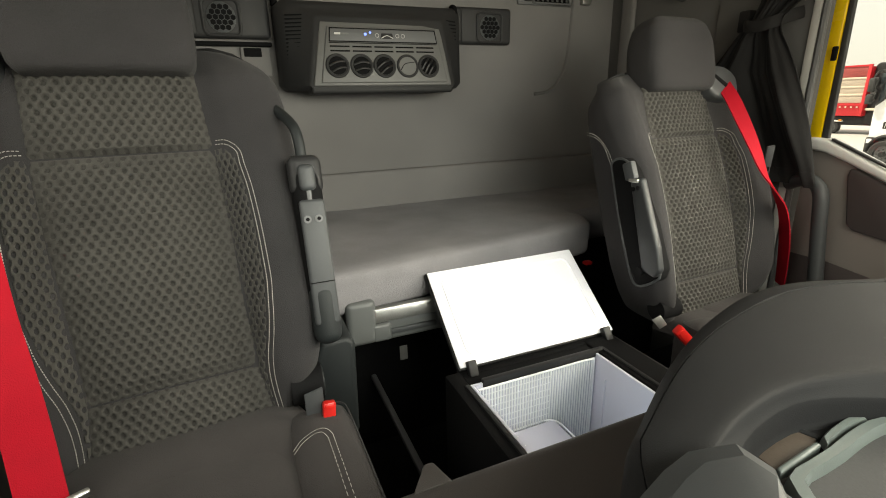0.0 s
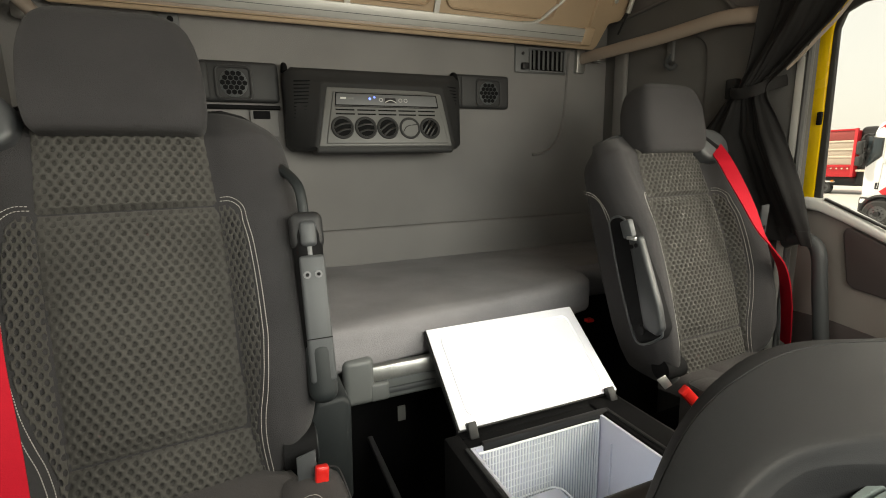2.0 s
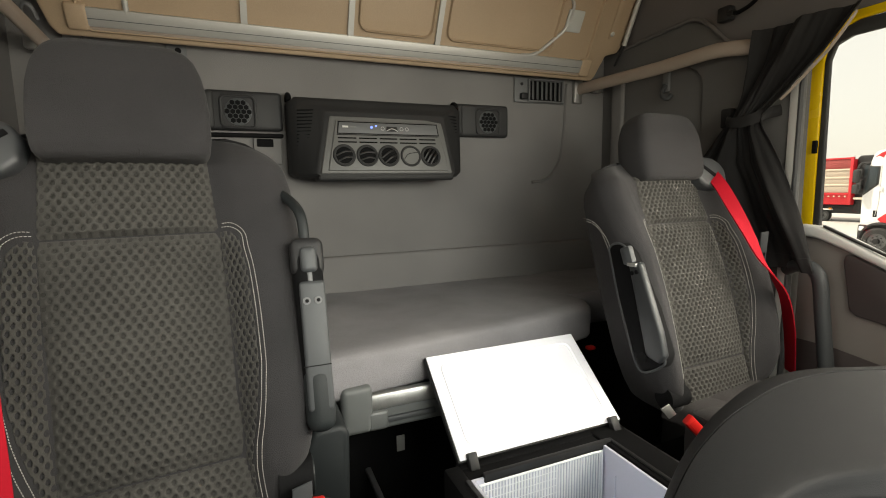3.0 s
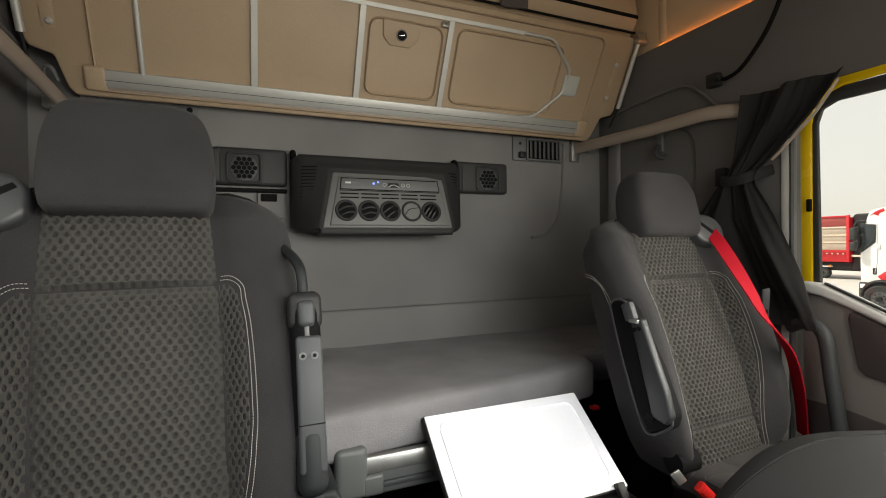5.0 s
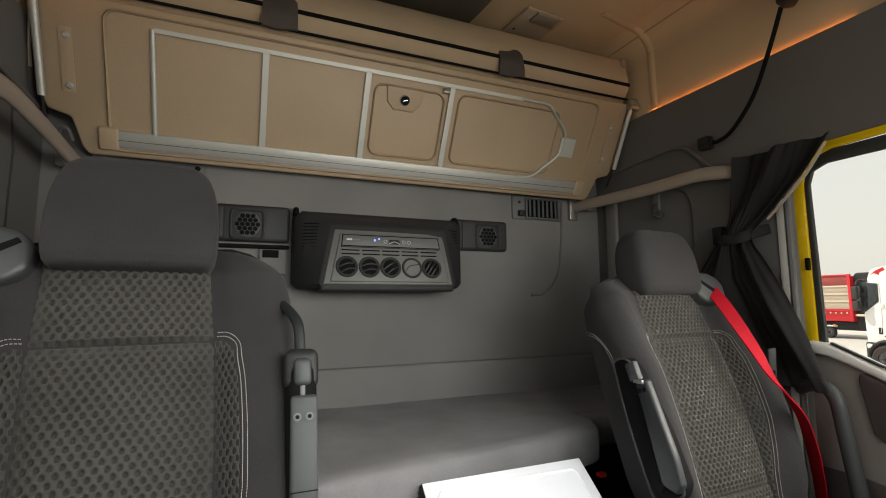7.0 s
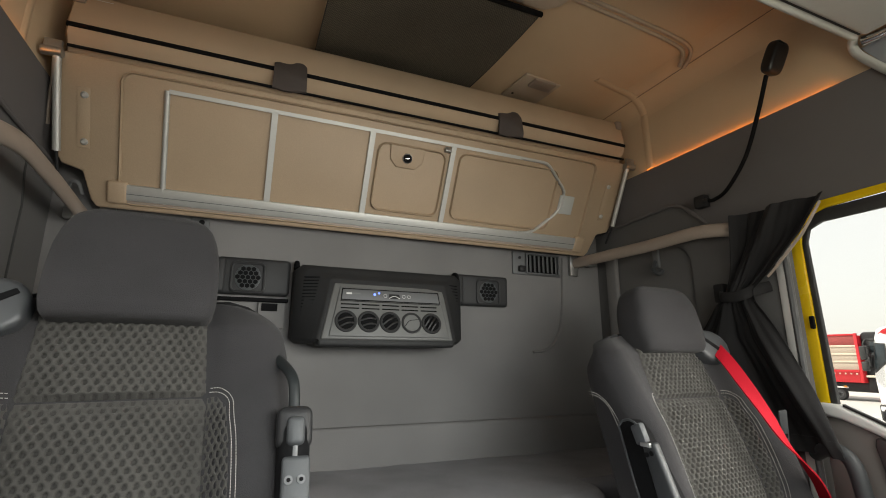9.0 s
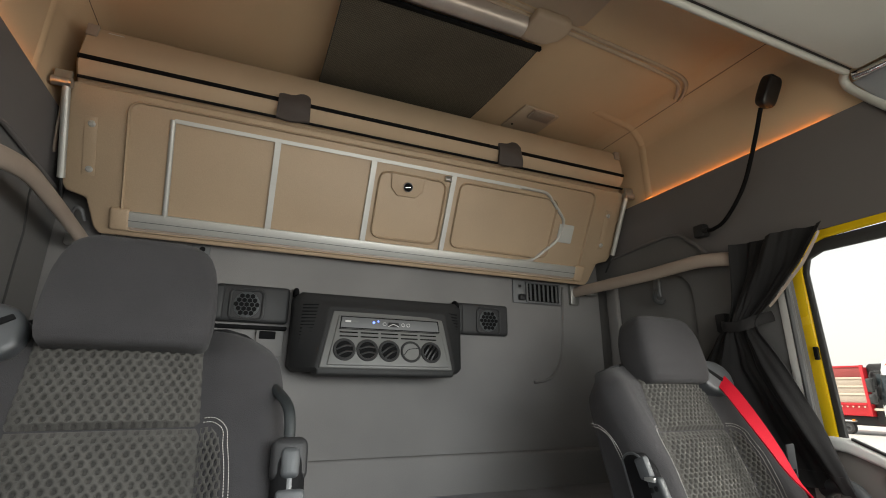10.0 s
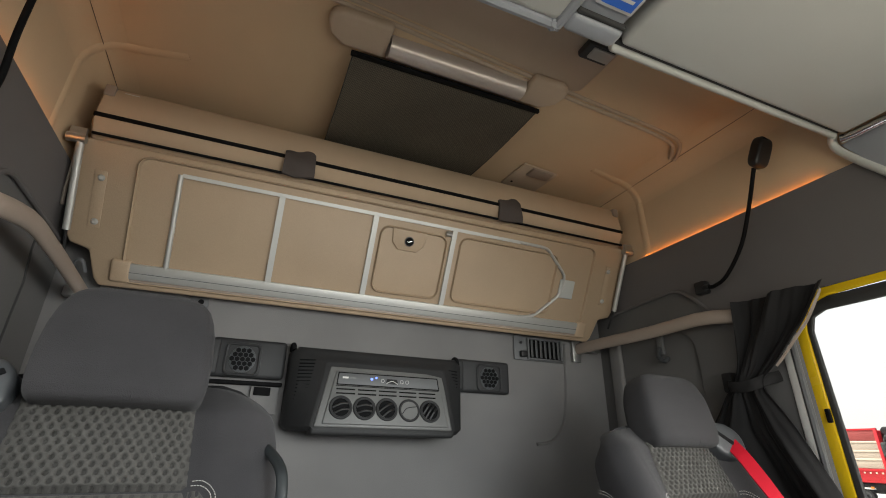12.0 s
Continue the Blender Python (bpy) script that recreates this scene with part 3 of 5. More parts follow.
part("pivot_bolt", cyl(in1((-0.392, -0.88, 0.69)), in1((-0.366, -0.88, 0.69)), 0.009, 16), "steel", arm)
part("grab_loop", tube(spline([in1((-0.40, -0.68, 1.05)), in1((-0.385, -0.72, 1.04)), in1((-0.364, -0.785, 1.015)), in1((-0.357, -0.81, 0.985)), in1((-0.356, -0.82, 0.92))]), 0.009, 12), "cover", arm)
cov = [(-0.375, 0.40), (-0.376, 0.585), (-0.362, 0.618), (-0.31, 0.622), (-0.296, 0.605), (-0.302, 0.40)]
part("side_cover", prism([in1((x, -0.835, z)) for x, z in cov], in1((0, 0.14, 0)) - in1((0, 0, 0)), 0.012, 4), "cover", s1, "slate black plastic side cover of the seat", 60)
part("recliner", cyl(in1((-0.425, -0.885, 0.575)), in1((-0.372, -0.885, 0.575)), 0.034, 28), "black", s1, "black round recliner cover")
part("recliner_ring", tube([in1((-0.3715, -0.885 + 0.026 * math.cos(a), 0.575 + 0.026 * math.sin(a))) for a in np.linspace(0, 2 * math.pi, 25)], 0.0025, 8), "cover", s1)
bk = part("buckle_stalk", prism([in1(p) for p in ((-0.408, -0.945, 0.59), (-0.378, -0.945, 0.597), (-0.378, -0.945, 0.50), (-0.408, -0.945, 0.50))], (0, 0.004, 0), 0.001), "arm", s1, "steel buckle bracket")
part("buckle", box(-0.0105, 0.0105, -0.008, 0.008, -0.03, 0.012, 0.004, m=Matrix.Translation(in1((-0.372, -0.955, 0.562))) @ Euler((radians(-12), radians(6), radians(-5))).to_matrix().to_4x4()), "red_plastic", bk, "red belt buckle")
part("press_button", box(-0.0075, 0.0075, -0.0095, -0.0075, 0.0, 0.009, 0.001, m=Matrix.Translation(in1((-0.372, -0.955, 0.562))) @ Euler((radians(-12), radians(6), radians(-5))).to_matrix().to_4x4()), "red_plastic", bk)

# driver seat: long dark armrest shell seen from its inboard side, recliner, buckle
shell = [(-0.757, 0.892), (-0.771, 0.905), (-0.798, 0.908), (-0.824, 0.886), (-0.896, 0.770), (-0.938, 0.677), (-0.930, 0.648), (-0.875, 0.618), (-0.843, 0.660), (-0.795, 0.775)]
arm = part("armrest", prism([in2((0.362, y, z)) for y, z in shell], (0.04, 0, 0), 0.012, 4), "black", s2, "black armrest shell folded upright", 60)
inner = [(-0.835, 0.866), (-0.868, 0.873), (-0.932, 0.730), (-0.946, 0.680), (-0.934, 0.660), (-0.896, 0.666), (-0.866, 0.765)]
part("armrest_plate", prism([in2((0.350, y, z)) for y, z in inner], (0.02, 0, 0), 0.006, 3), "plate", arm, "slate black inner plate", 60)
rimline = [in2((0.364, lerp(-0.850, y, 0.97), lerp(0.770, z, 0.985))) for y, z in shell]
part("armrest_edge", tube(spline(rimline + rimline[:1], 4), 0.0028, 8), "arm", arm, "slate edge of the armrest shell")
for y, z in ((-0.850, 0.846), (-0.864, 0.851)):
    part("screw", cyl(in2((0.3475, y, z)), in2((0.352, y, z)), 0.005, 12), "black", arm)
part("bracket", box(-0.008, 0.008, -0.014, 0.014, -0.02, 0.02, 0.004, m=Matrix.Translation(in2((0.350, -0.836, 0.885))) @ Euler((radians(-22), 0, 0)).to_matrix().to_4x4()), "arm", arm, "slate adjuster bracket")
part("bracket_pin", box(-0.004, 0.004, -0.012, 0.012, -0.004, 0.004, 0.001, m=Matrix.Translation(in2((0.347, -0.852, 0.866)))), "steel", arm)
part("pivot_hole", cyl(in2((0.3475, -0.890, 0.661)), in2((0.352, -0.890, 0.661)), 0.011, 18), "black", arm)
part("recliner", cyl(in2((0.44, -0.872, 0.54)), in2((0.50, -0.872, 0.54)), 0.027, 24), "black", s2, "black recliner cover")
bk = part("buckle_stalk", prism([in2(p) for p in ((0.367, -0.93, 0.553), (0.392, -0.93, 0.56), (0.41, -0.935, 0.535), (0.388, -0.935, 0.528))], (0.002, 0.004, 0), 0.001), "steel", s2, "steel buckle bracket")
bt = Matrix.Translation(in2((0.449, -0.95, 0.505))) @ Euler((0, radians(-44), radians(-12))).to_matrix().to_4x4()
part("buckle", box(-0.0125, 0.0125, -0.008, 0.008, -0.032, 0.03, 0.004, m=bt), "red_plastic", bk, "red belt buckle")
part("press_button", box(-0.008, 0.008, -0.0105, -0.007, -0.02, 0.022, 0.003, m=bt), "red_plastic", bk)
bm = bmesh.new()
for off in (0, 0.007):
    line = spline([pt2(-0.252, 0.522 - off, -0.075), pt2(-0.25, 0.508 - off, -0.05), pt2(-0.249, 0.485 - off, -0.03), pt2(-0.248, 0.45, -0.014 - off), pt2(-0.248, 0.41, -0.006 - off)], 9)
    for a, d in zip(line, line[1:]):
        cyl(a, lerp(a, d, 0.6), 0.0006, 5, bm)
part("stitching", bm, "thread", s2, "white double stitching", 0)

line = spline([in1(p) for p in ((-0.80, -0.80, 1.06), (-0.79, -0.86, 0.95), (-0.776, -0.895, 0.878), (-0.759, -0.945, 0.801), (-0.745, -0.98, 0.723), (-0.739, -1.0, 0.65), (-0.734, -1.02, 0.596), (-0.73, -1.035, 0.55))], 8)
b1 = part("seat_belt", ribbon(line, 0.05, (1, 0.15, 0)), "red", s1, "red seat belt webbing", 60)
part("belt_tongue", box(-0.03, 0.03, -0.004, 0.004, -0.012, 0.012, 0.003, m=Matrix.Translation(in1((-0.715, -1.03, 0.575))) @ Euler((radians(40), 0, radians(20))).to_matrix().to_4x4()), "steel", b1, "chrome belt tongue")
line = spline([in2(p) for p in ((0.809, -0.674, 1.078), (0.785, -0.732, 1.033), (0.77, -0.784, 0.975), (0.764, -0.828, 0.915), (0.774, -0.857, 0.855), (0.81, -0.873, 0.801), (0.865, -0.87, 0.739), (0.921, -0.854, 0.654), (0.949, -0.846, 0.578), (0.969, -0.839, 0.502))], 8)
b2 = part("seat_belt", ribbon(line, 0.037, [(0.85, -0.3, 0.35), (0.85, -0.3, 0.3), (0.9, 0.1, 0.2), (0.5, 0.8, 0), (0.3, 0.9, 0), (0.4, 0.9, 0)]), "red", s2, "red seat belt webbing", 60)
tg = Matrix.Translation(in2((0.872, -0.80, 0.868))) @ Euler((radians(17), radians(-10), radians(-25))).to_matrix().to_4x4()
part("belt_tongue", box(-0.011, 0.011, -0.003, 0.003, -0.045, 0.045, 0.003, m=tg), "arm", b2, "grey metal belt tongue")
part("tongue_hole", box(-0.006, 0.006, -0.0045, 0.0045, -0.03, -0.018, 0.001, m=tg), "black", b2)

# ---- lower bed ----
bed = thing("lower_bunk", (0, -0.3, 0), "grey cloth lower bunk with stepped front edge", "bed")


def bed_front(x):
    return curve1(x, (-0.98, -0.55, -0.53, -0.27, 0.30, 0.490, 0.499, 0.505, 0.509, 0.98), (-0.42, -0.44, -0.67, -0.668, -0.59, -0.548, -0.541, -0.525, -0.43, -0.43))


def bed_ring(x):
    yf, zt = bed_front(x), 0.686
    prof = [(-0.02, 0.69)] + [(yf * k, zt + 0.003) for k in np.linspace(0.1, 0.95, 40)]
    prof += [(yf + 0.02, zt - 0.001), (yf + 0.008, zt - 0.005), (yf + 0.002, zt - 0.014), (yf, zt - 0.03), (yf + 0.001, 0.63), (yf + 0.002, 0.595), (yf + 0.012, 0.583), (-0.02, 0.583)]
    out = []
    for y, z in prof:
        n1 = noise.noise(Vector((x * 5, y * 5, z * 5))) * 0.0045 + noise.noise(Vector((x * 19, y * 11, z * 13))) * 0.0022 + noise.noise(Vector((x * 40 + y * 30, y * 9, z * 13))) * 0.0008
        out.append(Vector((x, y - (n1 if z < 0.68 else 0), z + (n1 if z > 0.6 else 0))))
    return out


xs = list(np.linspace(-0.985, -0.56, 8)) + [-0.55, -0.54, -0.53, -0.515] + list(np.linspace(-0.49, 0.47, 90)) + [0.48, 0.487, 0.490, 0.495, 0.499, 0.502, 0.505, 0.507, 0.509, 0.53] + list(np.linspace(0.56, 0.985, 14))
bm = loft([bed_ring(float(x)) for x in xs])
part("mattress", bm, "bed", bed, "grey cloth mattress", 60)
part("bed_rail", box(-0.26, 0.34, -0.662, -0.42, 0.50, 0.574, 0.008, 3), "bumper", bed, "grey plastic front rail")
part("rail_strip", prism([(-0.219, -0.668, 0.552), (0.30, -0.668, 0.552), (0.30, -0.662, 0.586), (-0.219, -0.662, 0.586)], (0, 0.02, 0), 0.003), "steel", bed, "brushed metal strip")
part("corner_bumper", box(-0.283, -0.212, -0.675, -0.45, 0.503, 0.614, 0.015, 5), "bumper", bed, "grey rounded corner bumper")
part("bumper_ledge", box(-0.22, -0.06, -0.668, -0.62, 0.515, 0.53, 0.005), "arm", bed)
part("bumper_foot", box(-0.225, -0.178, -0.674, -0.46, 0.505, 0.55, 0.008, 4), "bumper", bed)
part("red_tab", box(0.49, 0.515, -0.55, -0.53, 0.545, 0.556, 0.003), "red_plastic", bed, "red pull tab")
part("paper_tag", box(-0.14, -0.12, -0.60, -0.598, 0.40, 0.44, 0), "ac_face", bed, "white paper tag")
# near-black box added in place of the unlit space below the mattress
part("void_filler", box(-0.98, 0.98, -0.40, -0.01, 0.0, 0.578, 0.005), "black", bed, "black filler box for the dark void under the bunk")

# ---- fridge ----
fr = thing("fridge", (0.15, -0.94, 0), "open chest fridge with white lid and wire basket", "fridge")
X0, X1, Y0, Y1, ZT = -0.115, 0.33, -1.22, -0.838, 0.486
XL, XR, YR = -0.08, 0.247, -0.886
for dims in ((X0, XL, Y0, Y1, 0, ZT), (XR, X1, Y0, Y1, 0, ZT), (XL, XR, YR, Y1, 0, ZT - 0.004), (XL, XR, Y0, Y0 + 0.03, 0, ZT)):
    part("housing_wall", box(*dims, 0.005), "black", fr, "black plastic fridge housing")
xi0, xi1, yi0, yi1 = XL + 0.002, XR - 0.002, Y0 + 0.032, YR - 0.002
for dims in ((xi0, xi0 + 0.006, yi0, yi1, 0.13, ZT - 0.004), (xi1 - 0.006, xi1, yi0, yi1, 0.13, ZT - 0.004), (xi0 + 0.006, xi1 - 0.006, yi1 - 0.006, yi1, 0.13, ZT - 0.004),
             (xi0 + 0.006, xi1 - 0.006, yi0, yi0 + 0.006, 0.13, ZT - 0.004), (xi0, xi1, yi0, yi1, 0.12, 0.128)):
    part("liner_wall", box(*dims, 0), "liner", fr, "white fridge liner")
hz, hy = 0.492, -0.843
lid_dir = Vector((0, 0.20, 0.166)).normalized()
ln = Vector((0, -lid_dir.z, lid_dir.y))


def lidp(x, s, d):
    return Vector((x, hy, hz)) + lid_dir * s + ln * d


bm = prism([lidp(-0.082, 0, -0.018), lidp(0.341, 0, -0.018), lidp(0.341, 0.25, -0.018), lidp(-0.082, 0.25, -0.018)], ln * 0.014, 0.004)
lid = part("lid_shell", bm, "dark", fr, "black lid edge")
bm = prism([lidp(-0.079, 0.003, -0.003), lidp(0.338, 0.003, -0.003), lidp(0.338, 0.247, -0.003), lidp(-0.079, 0.247, -0.003)], ln * 0.005, 0.003)
part("lid", bm, "white", fr, "glossy white fridge lid standing open")
cor = []
for cx, cs, a0 in ((0.292, 0.205, 0), (-0.032, 0.205, 90), (-0.032, 0.045, 180), (0.292, 0.045, 270)):
    cor += [lidp(cx + 0.018 * math.cos(radians(a0 + k * 22.5)), cs + 0.018 * math.sin(radians(a0 + k * 22.5)), 0.002) for k in range(5)]
part("lid_moulding", tube(cor + cor[:1], 0.0035, 8, up=ln), "white", lid, "raised rounded moulding")
for hx in (-0.055, 0.31):
    part("hinge", box(-0.0105, 0.0105, -0.008, 0.008, -0.022, 0.012, 0.003, m=Matrix.Translation(lidp(hx, 0.0, 0.008)) @ Euler((-0.6, 0, 0)).to_matrix().to_4x4()), "dark", fr, "black plastic hinge")
part("hinge_bar", box(-0.085, 0.335, hy - 0.012, hy + 0.016, 0.45, 0.484, 0.004), "black", fr)
part("hinge_step", box(-0.052, 0.262, -0.897, -0.885, 0.472, 0.4905, 0.003), "dark", fr, "black ledge at the hinge side")
part("rim_line", box(XL - 0.014, XL - 0.004, Y0 + 0.02, YR - 0.01, ZT - 0.002, ZT + 0.005, 0.002), "dark", fr, "raised black rim")
part("rim_line", box(XR + 0.012, XR + 0.02, Y0 + 0.02, YR, ZT - 0.002, ZT + 0.004, 0.002), "dark", fr)
bx0, bx1, by0, by1 = xi0 + 0.012, 0.13, yi0 + 0.03, yi1 - 0.012
R4, ZB = 0.028, 0.345


def basket_path(z):
    """The basket's plan, with rounded corners, at height z."""
    out = []
    for cx, cy, a0 in ((bx1 - R4, by1 - R4, 0), (bx0 + R4, by1 - R4, 90), (bx0 + R4, by0 + R4, 180), (bx1 - R4, by0 + R4, 270)):
        out += [Vector((cx + R4 * math.cos(radians(a0 + k * 30)), cy + R4 * math.sin(radians(a0 + k * 30)), z)) for k in range(4)]
    return out + out[:1]


bm = bmesh.new()
tube(basket_path(ZB), 0.0022, 6, bm)
yw = by1 - 0.001
for k in range(1, 9):
    cyl((bx0 + 0.004, yw, lerp(ZB, 0.475, k / 8)), (0.115, yw, lerp(ZB, 0.475, k / 8)), 0.0008, 5, bm)
for k in range(42):
    x = lerp(bx0 + 0.004, 0.226, k / 41)
    cyl((x, yw, 0.2), (x, yw, 0.476), 0.0017, 5, bm)
tube(spline([(bx0, yw, 0.474), (0.12, yw, 0.474), (0.215, yw, 0.474), (0.228, yw, 0.468), (0.232, yw, 0.45), (0.232, yw, 0.2)], 6), 0.0024, 6, bm)
for k in range(9):
    y = lerp(by1 - 0.03, by0 + 0.03, k / 8)
    cyl((bx0, y, ZB), (bx0, y, 0.474), 0.0013, 5, bm)
tagged(part("wire_basket", bm, "wire", fr, "white coated wire basket"), kind="stuff")
part("basket_floor", box(bx0 + 0.006, bx1 - 0.006, by0 + 0.006, by1 - 0.006, ZB - 0.006, ZB, 0.002), "liner", fr, "white basket floor")
part("liner_rib", box(xi1 - 0.010, xi1 - 0.005, yi1 - 0.05, yi1 - 0.046, 0.2, 0.435, 0.002), "liner", fr)
part("fridge_lamp", box(xi0 + 0.12, xi0 + 0.26, yi0 + 0.0065, yi0 + 0.010, 0.40, 0.45, 0), "fridge_led", fr, "small cold white fridge lamp")
solo("floor_rail", box(-0.178, -0.162, -1.25, -0.30, 0.235, 0.25, 0.004), "plastic", "dark grey metal rail on the floor beside the fridge", "rail", "fridge rails")
solo("floor_rail", box(0.362, 0.39, -1.20, -0.45, 0.40, 0.45, 0.012, 4), "dark", "black plastic rail beside the fridge", "rail", "fridge rails")

# ---- dashboard ----
dash = thing("dashboard", (0.2, -1.6, 0.4), "charcoal truck dashboard with instrument hood", "dashboard")
part("dash_body", box(-0.98, 0.98, -1.96, -1.262, 0.30, 0.66, 0.022, 4), "console", dash, "brownish black console top")
part("console_tab", prism([(-0.333, -1.275, 0.60), (-0.308, -1.240, 0.60), (-0.297, -1.241, 0.60), (-0.288, -1.275, 0.60)], (0, 0, 0.06), 0.003), "console", dash)


def resample(pts, n=60):
    p = spline([(x, y, 0) for x, y in pts], 10)
    d = np.cumsum([0] + [(b - a).length for a, b in zip(p, p[1:])])
    t = np.linspace(0, d[-1], n)
    return [Vector((float(np.interp(k, d, [q.x for q in p])), float(np.interp(k, d, [q.y for q in p])), 0)) for k in t]


def between(a, b, steps):
    """Edges that run from line a to line b: the share of the way, and the height of each."""
    return [[Vector((*lerp(p, q, k).xy, z)) for p, q in zip(a, b)] for k, z in steps]


hood = resample([(-0.29, -1.56), (-0.25, -1.48), (-0.21, -1.429), (-0.186, -1.412), (-0.091, -1.355), (-0.01, -1.316), (0.055, -1.291), (0.14, -1.266), (0.21, -1.258), (0.28, -1.268), (0.386, -1.308), (0.60, -1.37), (0.97, -1.42)])
lip1 = resample([(-0.20, -1.60), (-0.178, -1.49), (-0.162, -1.464), (-0.147, -1.457), (-0.122, -1.448), (-0.075, -1.438), (-0.034, -1.435), (0.0, -1.439), (0.027, -1.446), (0.061, -1.458), (0.2, -1.52), (0.5, -1.60), (0.9, -1.66)])
ledge = resample([(-0.185, -1.62), (-0.16, -1.49), (-0.135, -1.465), (-0.113, -1.453), (-0.07, -1.443), (-0.029, -1.440), (0.0, -1.446), (0.021, -1.454), (0.05, -1.468), (0.18, -1.53), (0.5, -1.62), (0.9, -1.68)])
rim = resample([(-0.14, -1.62), (-0.115, -1.51), (-0.097, -1.478), (-0.075, -1.475), (-0.048, -1.473), (-0.036, -1.472), (0.003, -1.467), (0.029, -1.466), (0.054, -1.470), (0.2, -1.53), (0.7, -1.64)])
rings = between(hood, lip1, ((-0.06, 0.60), (-0.05, 0.70), (-0.02, 0.772), (0.0, 0.783), (0.02, 0.787), (0.118, 0.7935), (0.125, 0.794), (0.13, 0.790), (0.14, 0.7945), (0.2, 0.796), (0.5, 0.799), (0.8, 0.8005), (0.94, 0.8005), (0.98, 0.7995), (1.0, 0.7975)))
rings += between(lip1, ledge, ((0.25, 0.793), (0.8, 0.7865), (0.95, 0.7855), (1.0, 0.7845)))
rings += between(ledge, rim, ((0.03, 0.778), (0.07, 0.764), (0.11, 0.757), (0.15, 0.7555), (1.08, 0.755)))
part("instrument_hood", loft(rings, closed=False), "dash", dash, "curved charcoal instrument hood", 50)
mid = [p + (Vector((0.33, -1.80, 0)) - p).normalized() * 0.013 for p in rim]
deep = [p + (Vector((0.33, -1.80, 0)) - p).normalized() * 0.13 for p in rim]
part("cluster_rim", loft(between(rim, mid, ((-0.15, 0.749), (-0.05, 0.763), (0.08, 0.766), (0.85, 0.766), (0.98, 0.763), (1.05, 0.750))), closed=False), "dash_rim", dash, "pale green-grey rim round the instruments", 50)
outer = resample([(-0.030, -1.4685), (-0.0295, -1.465), (-0.021, -1.460), (0.002, -1.456), (0.026, -1.454), (0.047, -1.457), (0.069, -1.462), (0.2, -1.52), (0.6, -1.61)])
inner = resample([(-0.034, -1.4705), (-0.028, -1.469), (-0.016, -1.4675), (0.004, -1.465), (0.029, -1.464), (0.054, -1.468), (0.075, -1.474), (0.2, -1.528), (0.6, -1.62)])
part("outer_rim", loft(between(outer, inner, ((-0.2, 0.751), (0.0, 0.762), (0.2, 0.765), (0.7, 0.765), (0.9, 0.758), (0.95, 0.75))), closed=False), "dash_rim", dash, "pale green-grey outer rim", 50)
part("cluster_face", loft(between(mid, deep, ((0.0, 0.754), (0.3, 0.752), (1.0, 0.750))), closed=False), "rubber", dash, "dark rough instrument face", 50)
part("coin_tray", prism([(-0.085, -1.441, 0.750), (-0.031, -1.429, 0.750), (-0.020, -1.456, 0.750), (-0.034, -1.463, 0.750), (-0.088, -1.467, 0.750)], (0, 0, 0.0068), 0.001), "tray", dash, "brownish open tray")
part("tray_wall", prism([(-0.031, -1.427, 0.750), (-0.024, -1.429, 0.750), (-0.014, -1.456, 0.750), (-0.020, -1.458, 0.750)], (0, 0, 0.0085), 0.002, 3), "dash", dash)
part("tray_back", prism([(-0.090, -1.441, 0.750), (-0.031, -1.427, 0.750), (-0.031, -1.431, 0.750), (-0.088, -1.4445, 0.750)], (0, 0, 0.011), 0.0015), "dash", dash)
part("tray_edge", prism([(-0.093, -1.4675, 0.750), (-0.034, -1.4615, 0.750), (-0.033, -1.4665, 0.750), (-0.095, -1.473, 0.750)], (0, 0, 0.0135), 0.002, 3), "dash_rim", dash, "pale green-grey tray edge")
low = [(-0.33, -1.56), (-0.261, -1.482), (-0.225, -1.470), (-0.196, -1.464), (-0.176, -1.468), (-0.159, -1.472), (-0.158, -1.499), (-0.172, -1.515), (-0.17, -1.56)]
cen = Vector((-0.22, -1.54))
rings = [[Vector((*lerp(Vector(p), cen, k), z)) for p in low] for k, z in ((-0.03, 0.70), (0.0, 0.808), (0.03, 0.815), (0.25, 0.822), (0.6, 0.826))]
part("dash_pod", loft(rings), "dash_light", dash, "grey faceted dash pod", 12)

# ---- air conditioner ----
ac = thing("air_conditioner", (0, 0, 1.1), "grey and black parking cooler unit on the rear wall", "air conditioner")
back = [(-0.309, 1.10), (-0.309, 1.318), (-0.285, 1.338), (0.265, 1.338), (0.287, 1.318), (0.289, 1.102), (0.27, 1.084), (-0.29, 1.084)]
frontp = [(-0.236, 1.094), (-0.2, 1.275), (-0.19, 1.284), (0.19, 1.284), (0.2, 1.275), (0.222, 1.094), (0.212, 1.085), (-0.226, 1.085)]
rings = [[Vector((x, -0.002, z)) for x, z in back], [Vector((x, -0.05, z)) for x, z in back], [Vector((x * 0.995, -0.068, lerp(1.2, z, 0.992))) for x, z in back], [Vector((x * 0.98, -0.08, lerp(1.2, z, 0.97))) for x, z in back]]
for k, y in ((0.35, -0.105), (0.75, -0.13), (0.93, -0.143)):
    rings.append([Vector((lerp(q[0], f[0], k), y + (0.018 if i in (1, 2, 3, 4) else -0.012), lerp(q[1], f[1], k * 0.95))) for i, (q, f) in enumerate(zip(back, frontp))])
rings.append([Vector((x, -0.150 + (0.022 if z > 1.2 else -0.016), z)) for x, z in frontp])
part("housing", loft(rings), "ac_shell", ac, "black plastic housing", 50)
for q, xo in ((-1, -0.3), (1, 0.28)):
    part("hook", tube(spline([(xo, -0.01, 1.33), (xo, -0.025, 1.347), (xo, -0.045, 1.343), (xo, -0.055, 1.325)]), 0.0085, 10), "black", ac)
    for k in range(17):
        z = 1.12 + k * 0.0108
